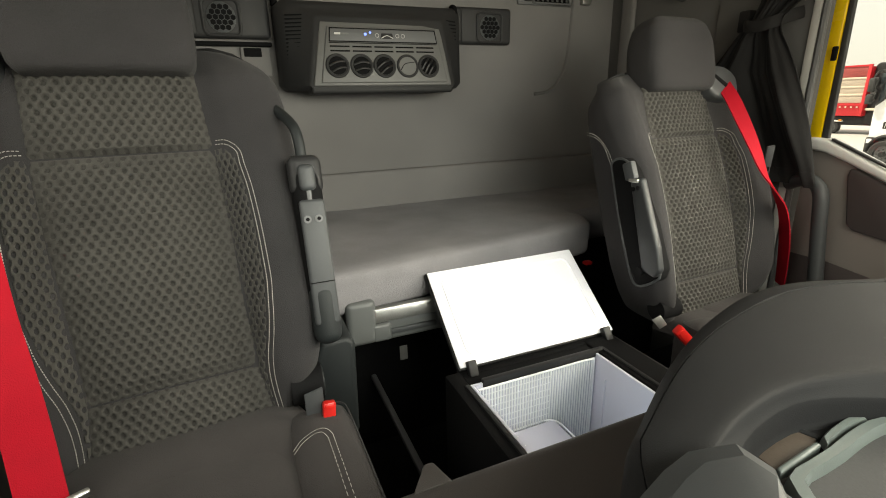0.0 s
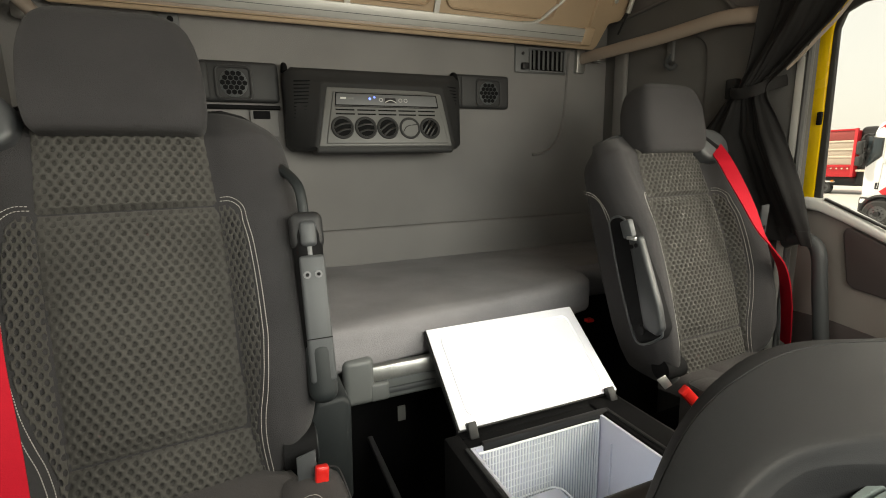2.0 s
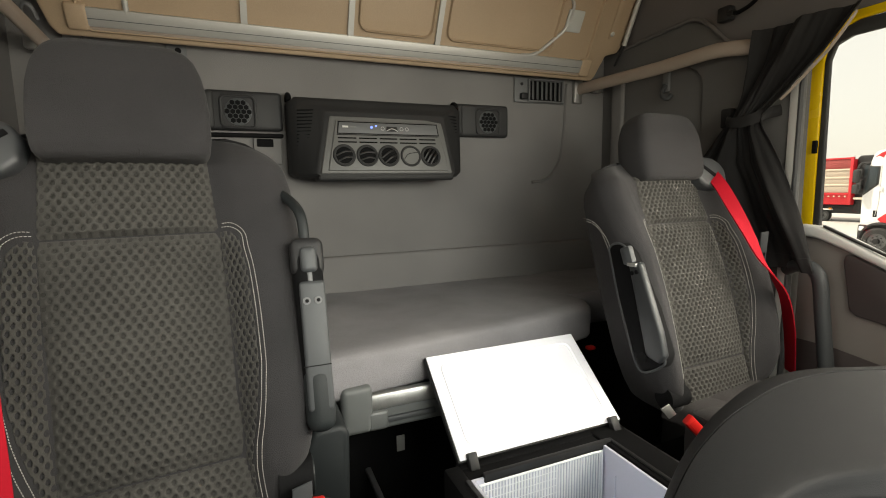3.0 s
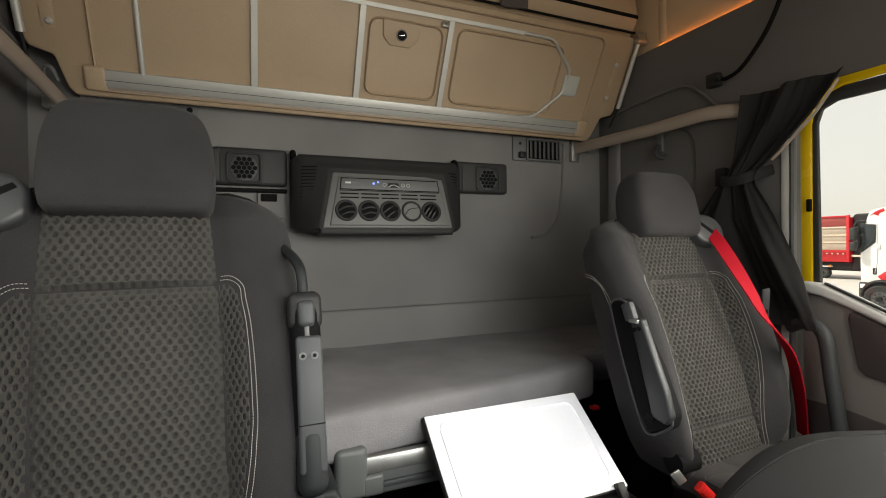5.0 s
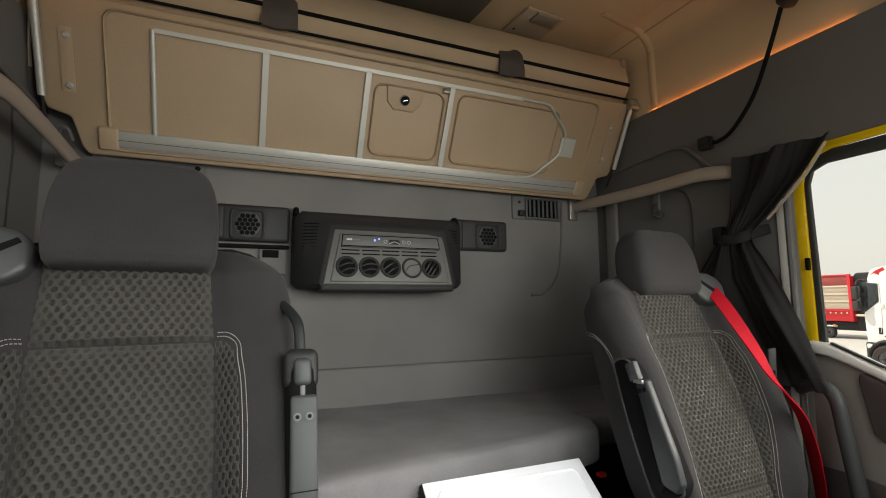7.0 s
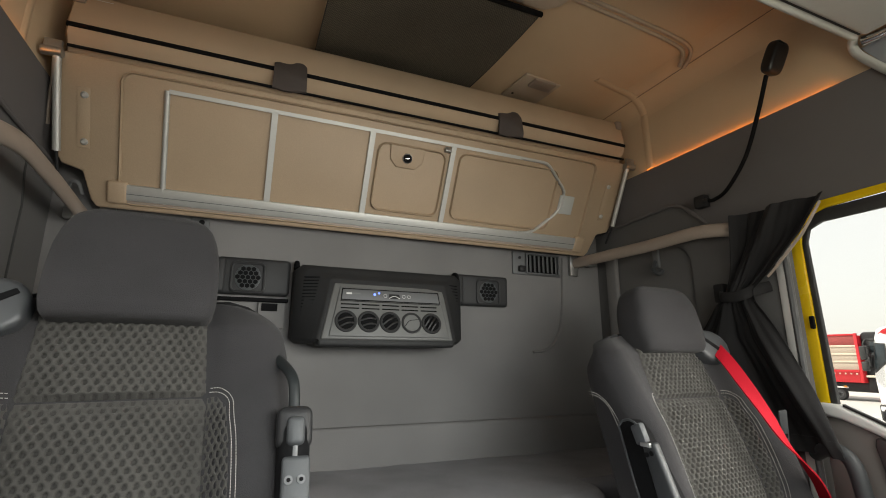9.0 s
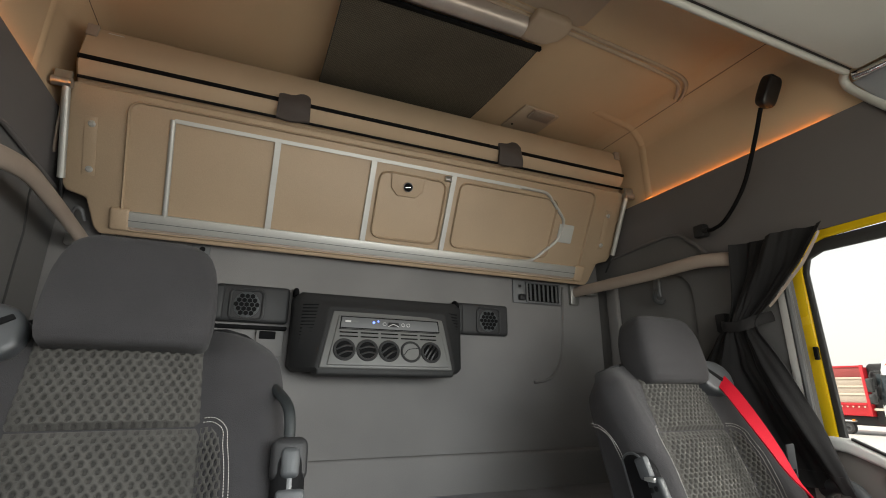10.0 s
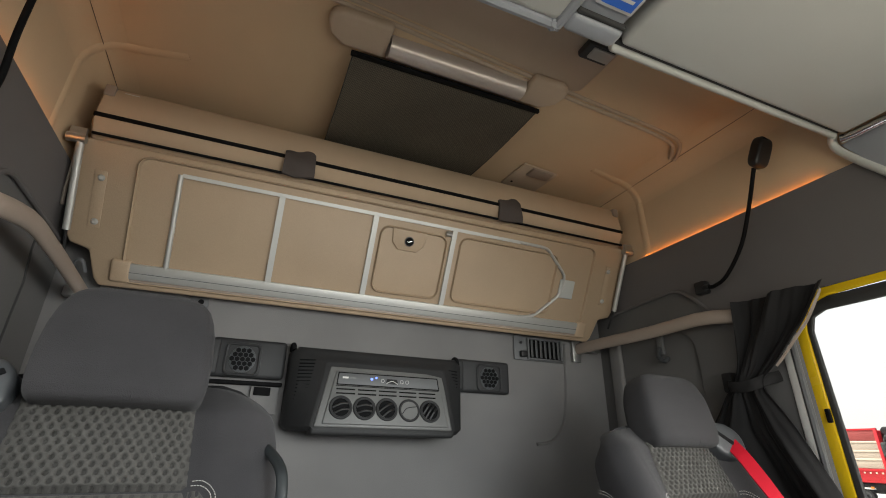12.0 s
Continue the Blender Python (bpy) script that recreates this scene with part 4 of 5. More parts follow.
        a, d = Vector((xo - q * 0.006 + q * 0.002, -0.086, z)), Vector(((-0.25 if q < 0 else 0.243) - q * k * 0.0022, -0.134 + k * 0.0013, z))
        part("side_slot", cyl(lerp(a, d, 0.2), lerp(a, d, 0.78), 0.0019, 6), "black", ac)
FT, FB = Vector((0, -0.131, 1.268)), Vector((0, -0.170, 1.098))
fup = (FT - FB).normalized()
fn = Vector((0, -fup.z, fup.y))


def acp(x, s, d=0.0):
    return FB + Vector((x, 0, 0)) + fup * s + fn * d


bm = prism([acp(-0.228, -0.004, -0.012), acp(0.212, -0.004, -0.012), acp(0.19, 0.182, -0.012), acp(-0.188, 0.182, -0.012)], fn * 0.012, 0.005, 3)
part("fascia_frame", bm, "ac_face", ac, "grey chamfered front frame")
bm = prism([acp(-0.205, 0.004, -0.008), acp(0.198, 0.004, -0.008), acp(0.174, 0.168, -0.008), acp(-0.17, 0.168, -0.008)], fn * 0.012, 0.004, 3)
part("fascia", bm, "ac_face", ac, "grey front panel")
part("chin", box(-0.235, 0.22, -0.165, -0.07, 1.072, 1.095, 0.009, 4), "ac_shell", ac, "dark lower lip")
for x in (-0.2, 0.19):
    part("foot_tab", box(x - 0.014, x + 0.014, -0.16, -0.11, 1.074, 1.088, 0.004, 3), "ac_shell", ac)
part("display_strip", prism([acp(-0.166, 0.125, 0.0), acp(0.17, 0.125, 0.0), acp(0.166, 0.16, 0.0), acp(-0.161, 0.16, 0.0)], fn * 0.0055, 0.0015), "plastic", ac, "grey control strip")
part("strip_shadow_gap", prism([acp(-0.169, 0.122, 0.0), acp(0.173, 0.122, 0.0), acp(0.169, 0.163, 0.0), acp(-0.164, 0.163, 0.0)], fn * 0.0045), "black", ac)
for i, x in enumerate((-0.152, -0.079, -0.008, 0.066, 0.136)):
    rg = part("outlet_ring", tube([acp(x + 0.0315 * math.cos(a), 0.053 + 0.0315 * math.sin(a), 0.0045) for a in np.linspace(0, 2 * math.pi, 41)], 0.0042, 10, up=fn), "ac_shell", ac, "round air outlet")
    if i == 3:
        part("outlet_face", cyl(acp(x, 0.053, 0.003), acp(x, 0.053, 0.0062), 0.0285, 36, r2=0.0275), "ac_face", rg, "closed grey outlet flap")
        part("vane_edge", tube(spline([acp(x - 0.024, 0.041, 0.0065), acp(x - 0.008, 0.059, 0.007), acp(x + 0.024, 0.065, 0.0065)]), 0.0011, 6), "black", rg)
        continue
    part("outlet_cup", cyl(acp(x, 0.053, 0.0035), acp(x, 0.053, 0.0046), 0.0285, 36), "black", rg)
    part("inner_rim", tube([acp(x + 0.0275 * math.cos(a), 0.053 + 0.0275 * math.sin(a), 0.006) for a in np.linspace(0, 2 * math.pi, 33)], 0.0011, 6, up=fn), "outlet", rg, "glossy inner rim")
    tilt = (0.28, 0.12, 0.55, 0, 0.95)[i]
    for k in (-0.012, 0.006) if i < 4 else (-0.013, 0.0, 0.013):
        h = math.sqrt(0.026 ** 2 - k * k)
        run = [acp(x - h * 0.97 * math.cos(tilt) - k * math.sin(tilt), 0.053 + k * math.cos(tilt) - 0.97 * h * math.sin(tilt), 0.0065), acp(x - k * math.sin(tilt), 0.056 + k * math.cos(tilt), 0.0135),
               acp(x + h * 0.97 * math.cos(tilt) - k * math.sin(tilt), 0.053 + k * math.cos(tilt) + 0.97 * h * math.sin(tilt), 0.0065)]
        part("vane", tube(spline(run, 8), 0.0012, 8, flat=2.6, up=fn), "outlet", rg)
for x in (-0.139, -0.072, -0.005, 0.062, 0.129):
    for z in (0.096, 0.109):
        part("slot", box(-0.029, 0.029, -0.001, 0.001, -0.002, 0.002, 0, m=Matrix.Translation(acp(x, z, 0.0045))), "black", ac)
part("seam", box(-0.17, 0.17, -0.0008, 0.0008, -0.001, 0.001, 0, m=Matrix.Translation(acp(0, 0.1195, 0.0045))), "black", ac)
part("status_light", cyl(acp(-0.058, 0.145, 0.005), acp(-0.058, 0.145, 0.0075), 0.004, 12), "led", ac, "small blue status light")
part("status_light", cyl(acp(-0.043, 0.150, 0.005), acp(-0.043, 0.150, 0.0075), 0.0032, 12), "led", ac, "small blue status light")
for x in (-0.022, 0.042, 0.06):
    ring = [acp(x + 0.0055 * math.cos(a), 0.142 + 0.0055 * math.sin(a), 0.0068) for a in np.linspace(0, 2 * math.pi, 17)]
    part("button", tube(ring, 0.0007, 5, up=fn), "pale", ac, "round touch button")
part("dial_window", prism([acp(-0.012, 0.133, 0.005), acp(0.03, 0.133, 0.005), acp(0.026, 0.149, 0.005), acp(-0.008, 0.149, 0.005)], fn * 0.002, 0.0005), "dark", ac)
part("dial_scale", tube(spline([acp(-0.010, 0.134, 0.0075), acp(0.009, 0.142, 0.0075), acp(0.028, 0.134, 0.0075)]), 0.0012, 6), "pale", ac)
part("badge", box(-0.009, 0.009, -0.0006, 0.0006, -0.0028, 0.0028, 0, m=Matrix.Translation(acp(-0.142, 0.145, 0.0068))), "pale", ac, "pale maker badge")
part("badge", box(-0.011, 0.011, -0.0006, 0.0006, -0.002, 0.002, 0, m=Matrix.Translation(acp(-0.119, 0.145, 0.0068))), "ac_face", ac)

# ---- rear wall fittings ----
solo("wall_rear_padding", box(-0.99, 0.99, -0.036, 0.0, 0.58, 0.815, 0.012, 3), "wall", "grey padded lower band of the rear wall", "trim", kind="structure")
solo("wall_groove", tube(spline([(0.807, -0.001, 1.46), (0.802, -0.001, 1.38), (0.796, -0.001, 1.27), (0.78, -0.001, 1.165), (0.745, -0.001, 1.1), (0.70, -0.001, 1.07), (0.64, -0.001, 1.062)]), 0.011, 10, flat=0.55, up=(0, 1, 0)), "wall", "soft moulded bead on the grey rear wall", "trim", kind="structure")
vt = thing("wall_vent", (0.67, 0, 1.42), "grey slatted vent plate high on the rear wall", "vent")
part("plate", box(0.553, 0.79, -0.010, -0.001, 1.375, 1.474, 0.004), "plastic", vt)
part("recess", box(0.62, 0.775, -0.0115, -0.0105, 1.386, 1.46, 0), "black", vt)
for x in np.linspace(0.634, 0.762, 7):
    part("slat", box(-0.008, 0.008, -0.0018, 0.0018, -0.035, 0.035, 0.001, m=pose(float(x), -0.016, 1.423, 0, 0, 35)), "plastic", vt)
for dims in ((0.612, 0.62, 1.38, 1.466), (0.773, 0.781, 1.38, 1.466)):
    part("frame_side", box(dims[0], dims[1], -0.02, -0.01, dims[2], dims[3], 0.002), "plastic", vt)
for z in (1.378, 1.462):
    part("frame_edge", box(0.62, 0.773, -0.02, -0.01, z, z + 0.007, 0.002), "plastic", vt)
part("catch", box(0.575, 0.605, -0.03, -0.01, 1.385, 1.41, 0.005), "dark", vt)
part("screw", cyl((0.585, -0.011, 1.445), (0.585, -0.014, 1.445), 0.006, 12), "dark", vt)
wb = thing("wall_bracket", (-0.605, 0, 1.42), "small grey bracket plate with a bolt hole on the rear wall", "bracket")
part("plate", box(-0.632, -0.578, -0.012, -0.001, 1.41, 1.482, 0.003), "plastic", wb)
part("bolt_hole", cyl((-0.6, -0.0125, 1.46), (-0.6, -0.0155, 1.46), 0.0085, 16), "black", wb)
sb = thing("switch_box", (-0.35, 0, 1.19), "grey switch plate under the speaker", "switch")
part("plate", box(-0.41, -0.325, -0.014, -0.001, 1.13, 1.213, 0.004), "wall", sb)
part("socket", box(-0.40, -0.35, -0.018, -0.013, 1.185, 1.21, 0.003), "black", sb)

# ---- speakers ----


def speaker(xc, off, label):
    """A speaker box with a rounded grille frame and a honeycomb of six-sided holes; off: the grille's place across the box."""
    sp = thing("speaker", (xc, 0, 1.30), label, "speaker", "rear wall speakers")
    gx, gz = xc + off, 1.289
    part("speaker_box", box(xc - 0.112, xc + 0.112, -0.03, -0.001, 1.234, 1.354, 0.012, 3), "speaker", sp)
    part("rounded_end", box(xc - 0.118, xc - 0.085, -0.036, -0.002, 1.238, 1.35, 0.01, 3), "speaker", sp)
    bm = bmesh.new()
    r, hw_, hh = 0.016, 0.049, 0.047
    loop = []
    for cx, cz, a0 in ((hw_ - r, hh - r, 0), (r - hw_, hh - r, 90), (r - hw_, r - hh, 180), (hw_ - r, r - hh, 270)):
        loop += [(gx + cx + r * math.cos(radians(a0 + k * 18)), -0.0325, gz + cz + r * math.sin(radians(a0 + k * 18))) for k in range(6)]
    part("grille_frame", tube(loop + loop[:1], 0.0045, 8, bm, up=(0, 1, 0)), "speaker", sp)
    plate = [(gx + 0.039 * math.cos(a), -0.0335, gz + 0.041 * math.sin(a)) for a in np.linspace(0, 2 * math.pi, 37)[:-1]]
    part("grille", prism(plate, (0, 0.006, 0), 0.001), "arm", sp, "grey honeycomb grille")
    for row in range(-3, 4):
        for c in range(-3, 4):
            x, z = c * 0.0156 + (0.0078 if row % 2 else 0), row * 0.0135
            if x * x + z * z < 0.034 ** 2:
                bm = bmesh.new()
                bmesh.ops.create_cone(bm, cap_ends=True, segments=6, radius1=0.0079, radius2=0.0079, depth=0.003, matrix=Matrix.Translation((gx + x, -0.0335, gz + z)) @ Euler((math.pi / 2, 0, 0)).to_matrix().to_4x4())
                part("hexagon", bm, "black", sp)
    if xc < 0:
        part("lower_lip", box(xc - 0.112, xc + 0.112, -0.026, -0.001, 1.214, 1.226, 0.003), "black", sp)
    return sp


speaker(-0.43, -0.018, "grey speaker box with honeycomb grille beside the cooler")
speaker(0.403, 0.022, "dark speaker box with honeycomb grille beside the cooler")

# ---- folded upper bunk ----
ub = thing("upper_bunk", (0, -0.15, 1.46), "tan upper bunk folded up against the rear wall", "bunk bed")
PB, PT_ = Vector((0, -0.07, 1.46)), Vector((0, -0.262, 1.825))
pup = (PT_ - PB).normalized()
pn = Vector((0, -pup.z, pup.y))
PL = (PT_ - PB).length


def bp_(x, s, d=0.0):
    return PB + Vector((x, 0, 0)) + pup * s + pn * d


outline = [(-0.87, 0.0), (0.87, 0.0), (0.885, 0.02), (0.905, 0.10), (0.955, 0.115), (0.965, 0.14), (0.965, PL - 0.02), (0.95, PL), (-0.95, PL), (-0.965, PL - 0.02), (-0.965, 0.14), (-0.955, 0.115), (-0.905, 0.10), (-0.885, 0.02)]
part("bunk_panel", prism([bp_(x, s, -0.03) for x, s in outline], pn * 0.03, 0.008, 3), "bunk", ub, "tan moulded bunk underside")
part("lower_bar", box(-0.80, 0.80, -0.011, 0.004, 0.031, 0.077, 0.002, m=Matrix.Translation(PB) @ Matrix((Vector((1, 0, 0)), -pn, pup)).transposed().to_4x4()), "alu", ub, "wide brushed aluminium bar")


def flat_bar(pts, w, nm="frame_bar"):
    bm = bmesh.new()
    ribbon(pts, w, pup if abs((Vector(pts[0]) - Vector(pts[-1])).x) > 0.05 else (1, 0, 0), 0.004, bm)
    part(nm, bm, "alu", ub)


flat_bar([bp_(-0.70, 0.358, 0.006), bp_(0.47, 0.358, 0.006)], 0.012)
part("frame_tube", tube([bp_(-0.705, 0.07, 0.004), bp_(-0.705, 0.36, 0.004)], 0.0075, 12), "alu", ub)
for x in (-0.415, -0.107, 0.187):
    flat_bar([bp_(x, 0.07, 0.006), bp_(x, 0.355, 0.006)], 0.018)
bow = [(0.46, 0.358), (0.56, 0.357), (0.58, 0.354), (0.597, 0.345), (0.672, 0.278), (0.686, 0.262), (0.69, 0.245), (0.688, 0.205), (0.682, 0.185), (0.668, 0.165), (0.60, 0.098), (0.58, 0.084), (0.555, 0.076), (0.52, 0.074)]
part("frame_bow", tube([bp_(x, s, 0.006) for x, s in bow], 0.0062, 8), "alu", ub)
part("end_plate", prism([bp_(0.675, 0.17, 0.0), bp_(0.745, 0.17, 0.0), bp_(0.745, 0.245, 0.0), bp_(0.675, 0.245, 0.0)], pn * 0.008, 0.004), "locker", ub, "pale latch plate")
for x0_, x1_, s0_, s1_ in ((-0.815, 0.815, 0.02, PL - 0.022), (-0.08, 0.165, 0.095, 0.325), (0.22, 0.645, 0.095, 0.335)):
    r = 0.03
    loop = []
    for cx, cs, a0 in ((x1_ - r, s1_ - r, 0), (x0_ + r, s1_ - r, 90), (x0_ + r, s0_ + r, 180), (x1_ - r, s0_ + r, 270)):
        loop += [bp_(cx + r * math.cos(radians(a0 + k * 22.5)), cs + r * math.sin(radians(a0 + k * 22.5)), -0.0032) for k in range(5)]
    part("moulding", tube(loop + loop[:1], 0.014, 12, up=pn, flat=0.3), "bunk", ub, "pressed moulding line")
for q in (-1, 1):
    part("bolt_plate", prism([bp_(q * 0.902 - 0.015, 0.165, 0), bp_(q * 0.902 + 0.015, 0.165, 0), bp_(q * 0.902 + 0.015, 0.328, 0), bp_(q * 0.902 - 0.015, 0.328, 0)], pn * 0.003, 0.001), "bunk", ub)
    part("bar_cap", box(q * 0.818 - 0.026, q * 0.818 + 0.026, -0.014, 0.004, 0.018, 0.085, 0.009, 3, m=Matrix.Translation(PB) @ Matrix((Vector((1, 0, 0)), -pn, pup)).transposed().to_4x4()), "bunk", ub, "tan bar end cap")
part("bar_groove", box(-0.80, 0.80, -0.0118, -0.0105, 0.0495, 0.0515, 0, m=Matrix.Translation(PB) @ Matrix((Vector((1, 0, 0)), -pn, pup)).transposed().to_4x4()), "plastic", ub)
part("lower_lip", box(-0.835, 0.84, -0.008, 0.004, 0.018, 0.031, 0.003, m=Matrix.Translation(PB) @ Matrix((Vector((1, 0, 0)), -pn, pup)).transposed().to_4x4()), "rail", ub)
part("catch", box(-0.012, 0.012, -0.014, 0.002, -0.008, 0.008, 0.002, m=Matrix.Translation(bp_(0.165, 0.335, 0.004))), "steel", ub, "steel catch")
part("lock_boss", prism([bp_(-0.012, 0.25, 0), bp_(0.056, 0.25, 0), bp_(0.08, 0.275, 0), bp_(0.085, 0.33, 0), bp_(-0.042, 0.33, 0), bp_(-0.036, 0.275, 0)], pn * 0.007, 0.006, 4), "bunk", ub)
for q in (-1, 1):
    for s in (0.182, 0.308):
        part("bolt", cyl(bp_(q * 0.9, s, 0.003), bp_(q * 0.9, s, 0.008), 0.0095, 16, r2=0.005), "alu", ub, "shiny domed bolt")
    # lever arm and hinge bracket at the bunk's end
    part("lever_arm", tube([bp_(q * 0.968, PL - 0.02, 0.0), bp_(q * 0.972, PL - 0.07, -0.004), bp_(q * 0.982, 0.26, -0.006), bp_(q * 0.984, 0.215, -0.006)], 0.0085, 10, flat=0.5), "rail", ub, "painted lever arm of the bunk hinge")
    part("hinge_bracket", box(-0.02, 0.02, -0.006, 0.006, -0.02, 0.02, 0.003, m=Matrix.Translation(bp_(q * 0.967, PL + 0.004, 0.01))), "steel", ub, "steel hinge bracket")
    if q < 0:
        part("lower_hinge", tube(spline([bp_(-0.908, 0.03, -0.015), bp_(-0.915, 0.058, -0.015), bp_(-0.926, 0.066, -0.017), bp_(-0.937, 0.058, -0.02), bp_(-0.94, 0.03, -0.022)], 5), 0.0055, 8, flat=0.6), "plastic", ub, "bent hinge strap at the bunk corner")
    part("hinge_foot", box(-0.02, 0.02, -0.014, 0.014, -0.016, 0.016, 0.003, m=Matrix.Translation(bp_(q * 0.932, -0.03, -0.02))), "steel", ub, "small steel hinge foot")
    part("gas_strut", cyl(bp_(q * 0.957, PL - 0.01, 0.014), bp_(q * 0.957, 0.15, 0.02), 0.0095, 14), "alu", ub, "silver gas strut")
    part("strut_rod", cyl(bp_(q * 0.957, 0.15, 0.02), bp_(q * 0.958, 0.07, 0.006), 0.004, 8), "dark", ub)
for q in (-1, 1):
    part("strut_joint", cyl(bp_(q * 0.945, PL - 0.008, 0.014), bp_(q * 0.99, PL - 0.008, 0.014), 0.013, 14), "steel", ub)
lk_ = part("lock", cyl(bp_(0.022, 0.285, 0.004), bp_(0.022, 0.285, 0.014), 0.019, 24, r2=0.017), "chrome", ub, "round chromed bunk lock")
part("lock_core", cyl(bp_(0.022, 0.285, 0.014), bp_(0.022, 0.285, 0.0155), 0.014, 20), "black", lk_)
part("lock_slot", cyl(bp_(0.014, 0.283, 0.0155), bp_(0.03, 0.287, 0.0155), 0.002, 8), "chrome", lk_)
mt = thing("upper_mattress", (0, -0.1, 1.8), "tan mattress with black zip strapped on the folded bunk", "mattress")
sec = [(-0.262, 1.866), (-0.272, 1.878), (-0.274, 1.92), (-0.258, 2.0), (-0.243, 2.018), (-0.06, 2.04), (-0.03, 2.03), (-0.03, 1.80), (-0.20, 1.80)]
bm = loft([[Vector((x * k, lerp(-0.15, y, kk), lerp(1.92, z, kk))) for y, z in sec] for x, k, kk in ((-0.955, 1, 0.86), (-0.945, 1, 1), (0.945, 1, 1), (0.955, 1, 0.86))])
part("cover", bm, "mattress_tan", mt, "tan cloth cover", 40)
part("care_label", box(-0.90, -0.86, -0.2585, -0.2545, 1.965, 2.0, 0.001, m=None), "pale", mt, "pale sewn label")
# black bar added to draw the shaded gap between mattress and panel
part("gap_shade_bar", tube([(-0.94, -0.268, 1.84), (0.94, -0.268, 1.84)], 0.0045, 8), "black", mt, "black bar for the dark gap under the mattress")
for q in (-1, 1):
    part("corner_clip", box(q * 0.935 - 0.014, q * 0.935 + 0.014, -0.268, -0.25, 1.975, 2.012, 0.004), "rail", mt, "pale corner clip")
part("zip", box(-0.95, 0.95, -0.277, -0.262, 1.893, 1.906, 0.002), "black", mt, "black zip band")
for x in (-0.382, 0.398):
    def strap(i, j):
        """A soft flap, bulging a little, with rounded corners at its top."""
        z = lerp(1.834, 1.938, j) - 0.014 * abs(2 * i - 1) ** 5 * j ** 6 + 0.003 * math.sin(5 * i + x * 9)
        return (x + lerp(-0.05, 0.05, i) * (1 - 0.05 * j), lerp(-0.282, -0.27, j) - 0.018 * math.sin(math.pi * j) * (0.6 + 0.4 * math.sin(math.pi * i)) + 0.003 * math.sin(7 * j + 4 * i), z)
    solo("mattress_strap", grid(strap, 16, 16, (0, 0.01, 0)), "strap", "dark grey cloth strap over the mattress edge", "strap", "mattress straps")

# ---- rails, lamps ----
for q in (-1, 1):
    rl = thing("grab_rail", (q * 0.9, -0.3, 1.4), "taupe painted grab rail along the side wall", "rail", "side rails")
    if q > 0:
        way = [(0.858, -0.02, 1.440), (0.895, -0.385, 1.440)] + spline([(0.915, -0.53, 1.4475), (0.921, -0.57, 1.449), (0.932, -0.62, 1.446), (0.955, -0.685, 1.437), (1.0, -0.73, 1.43)], 6)
    else:
        way = [(-0.9, -0.02, 1.43), (-0.9, -0.277, 1.455)] + spline([(-0.9, -0.40, 1.4635), (-0.9, -0.44, 1.466), (-0.9, -0.48, 1.466), (-0.9, -0.53, 1.461), (-0.905, -0.631, 1.441), (-0.95, -0.69, 1.43), (-1.0, -0.73, 1.42)], 6)
    part("tube", tube(way, 0.0225, 16, flat=0.55), "rail", rl)
    part("bracket", box(q * 0.835, q * 0.875, -0.02, -0.002, 1.385, 1.482, 0.003), "steel", rl, "steel wall bracket")
    sh = 0.0 if q > 0 else -0.07
    lp = thing("reading_lamp", (q * 0.98, -0.55 + sh, 1.57), "black gooseneck reading lamp on the side trim", "lamp", "reading lamps")
    part("lamp_base", box(q * 0.955, q * 0.985, -0.595 + sh, -0.553 + sh, 1.542, 1.586, 0.006), "dark", lp)
    part("base_joint", cyl((q * 0.96, -0.59 + sh, 1.56), (q * 0.957, -0.61 + sh, 1.557), 0.009, 12), "dark", lp)
    neck = [(0.945, -0.689, 1.570), (0.935, -0.767, 1.647), (0.925, -0.828, 1.758), (0.91, -0.878, 1.855)] if q > 0 else [(-0.95, -0.705, 1.59), (-0.94, -0.711, 1.653), (-0.94, -0.725, 1.751), (-0.93, -0.75, 1.855)]
    hy_ = -0.909 if q > 0 else -0.781
    part("gooseneck", tube(spline([(q * 0.96, -0.60 + sh, 1.558), (q * 0.955, -0.633 + min(0, sh + 0.02), 1.553)] + neck, 10), 0.0062, 10), "black", lp, "black flexible neck")
    hd = part("lamp_head", pillow(0.056, 0.036, 0.096, pose(q * 0.907, hy_, 1.89, 22, q * 8, 0), 6, 4), "outlet", lp, "glossy black lamp head")
    part("lamp_lens", pillow(0.03, 0.01, 0.06, pose(q * 0.9, hy_ - 0.016, 1.9, 22, q * 8, 0), 5, 4), "dark_glass", hd, "dark lamp lens")

# ---- ceiling things ----
hb = thing("roof_hatch_blind", (0, -0.6, H), "dark mesh roller blind drawn under the roof hatch", "blind")
for q, tip in ((-1, -0.388), (1, 0.362)):
    xi = -0.216 if q < 0 else 0.226
    cap = [(xi, -0.742), (tip - q * 0.03, -0.742), (tip - q * 0.006, -0.73), (tip, -0.70), (tip - q * 0.012, -0.66), (tip - q * 0.05, -0.628), (xi, -0.626)]
    part("end_cap", prism([(x, y, H - 0.001) for x, y in cap], (0, 0, -0.03), 0.012, 5), "taupe", hb, "taupe blind end cap", 60)
sec = [(-0.697, H - 0.002), (-0.697, H - 0.02), (-0.692, H - 0.034), (-0.68, H - 0.043), (-0.665, H - 0.046), (-0.65, H - 0.043), (-0.637, H - 0.035), (-0.628, H - 0.022), (-0.626, H - 0.002)]
part("roller", loft([[Vector((x, y, z)) for y, z in sec] for x in (-0.212, -0.21, 0.22, 0.222)]), "roller", hb, "satin roller cover", 60)
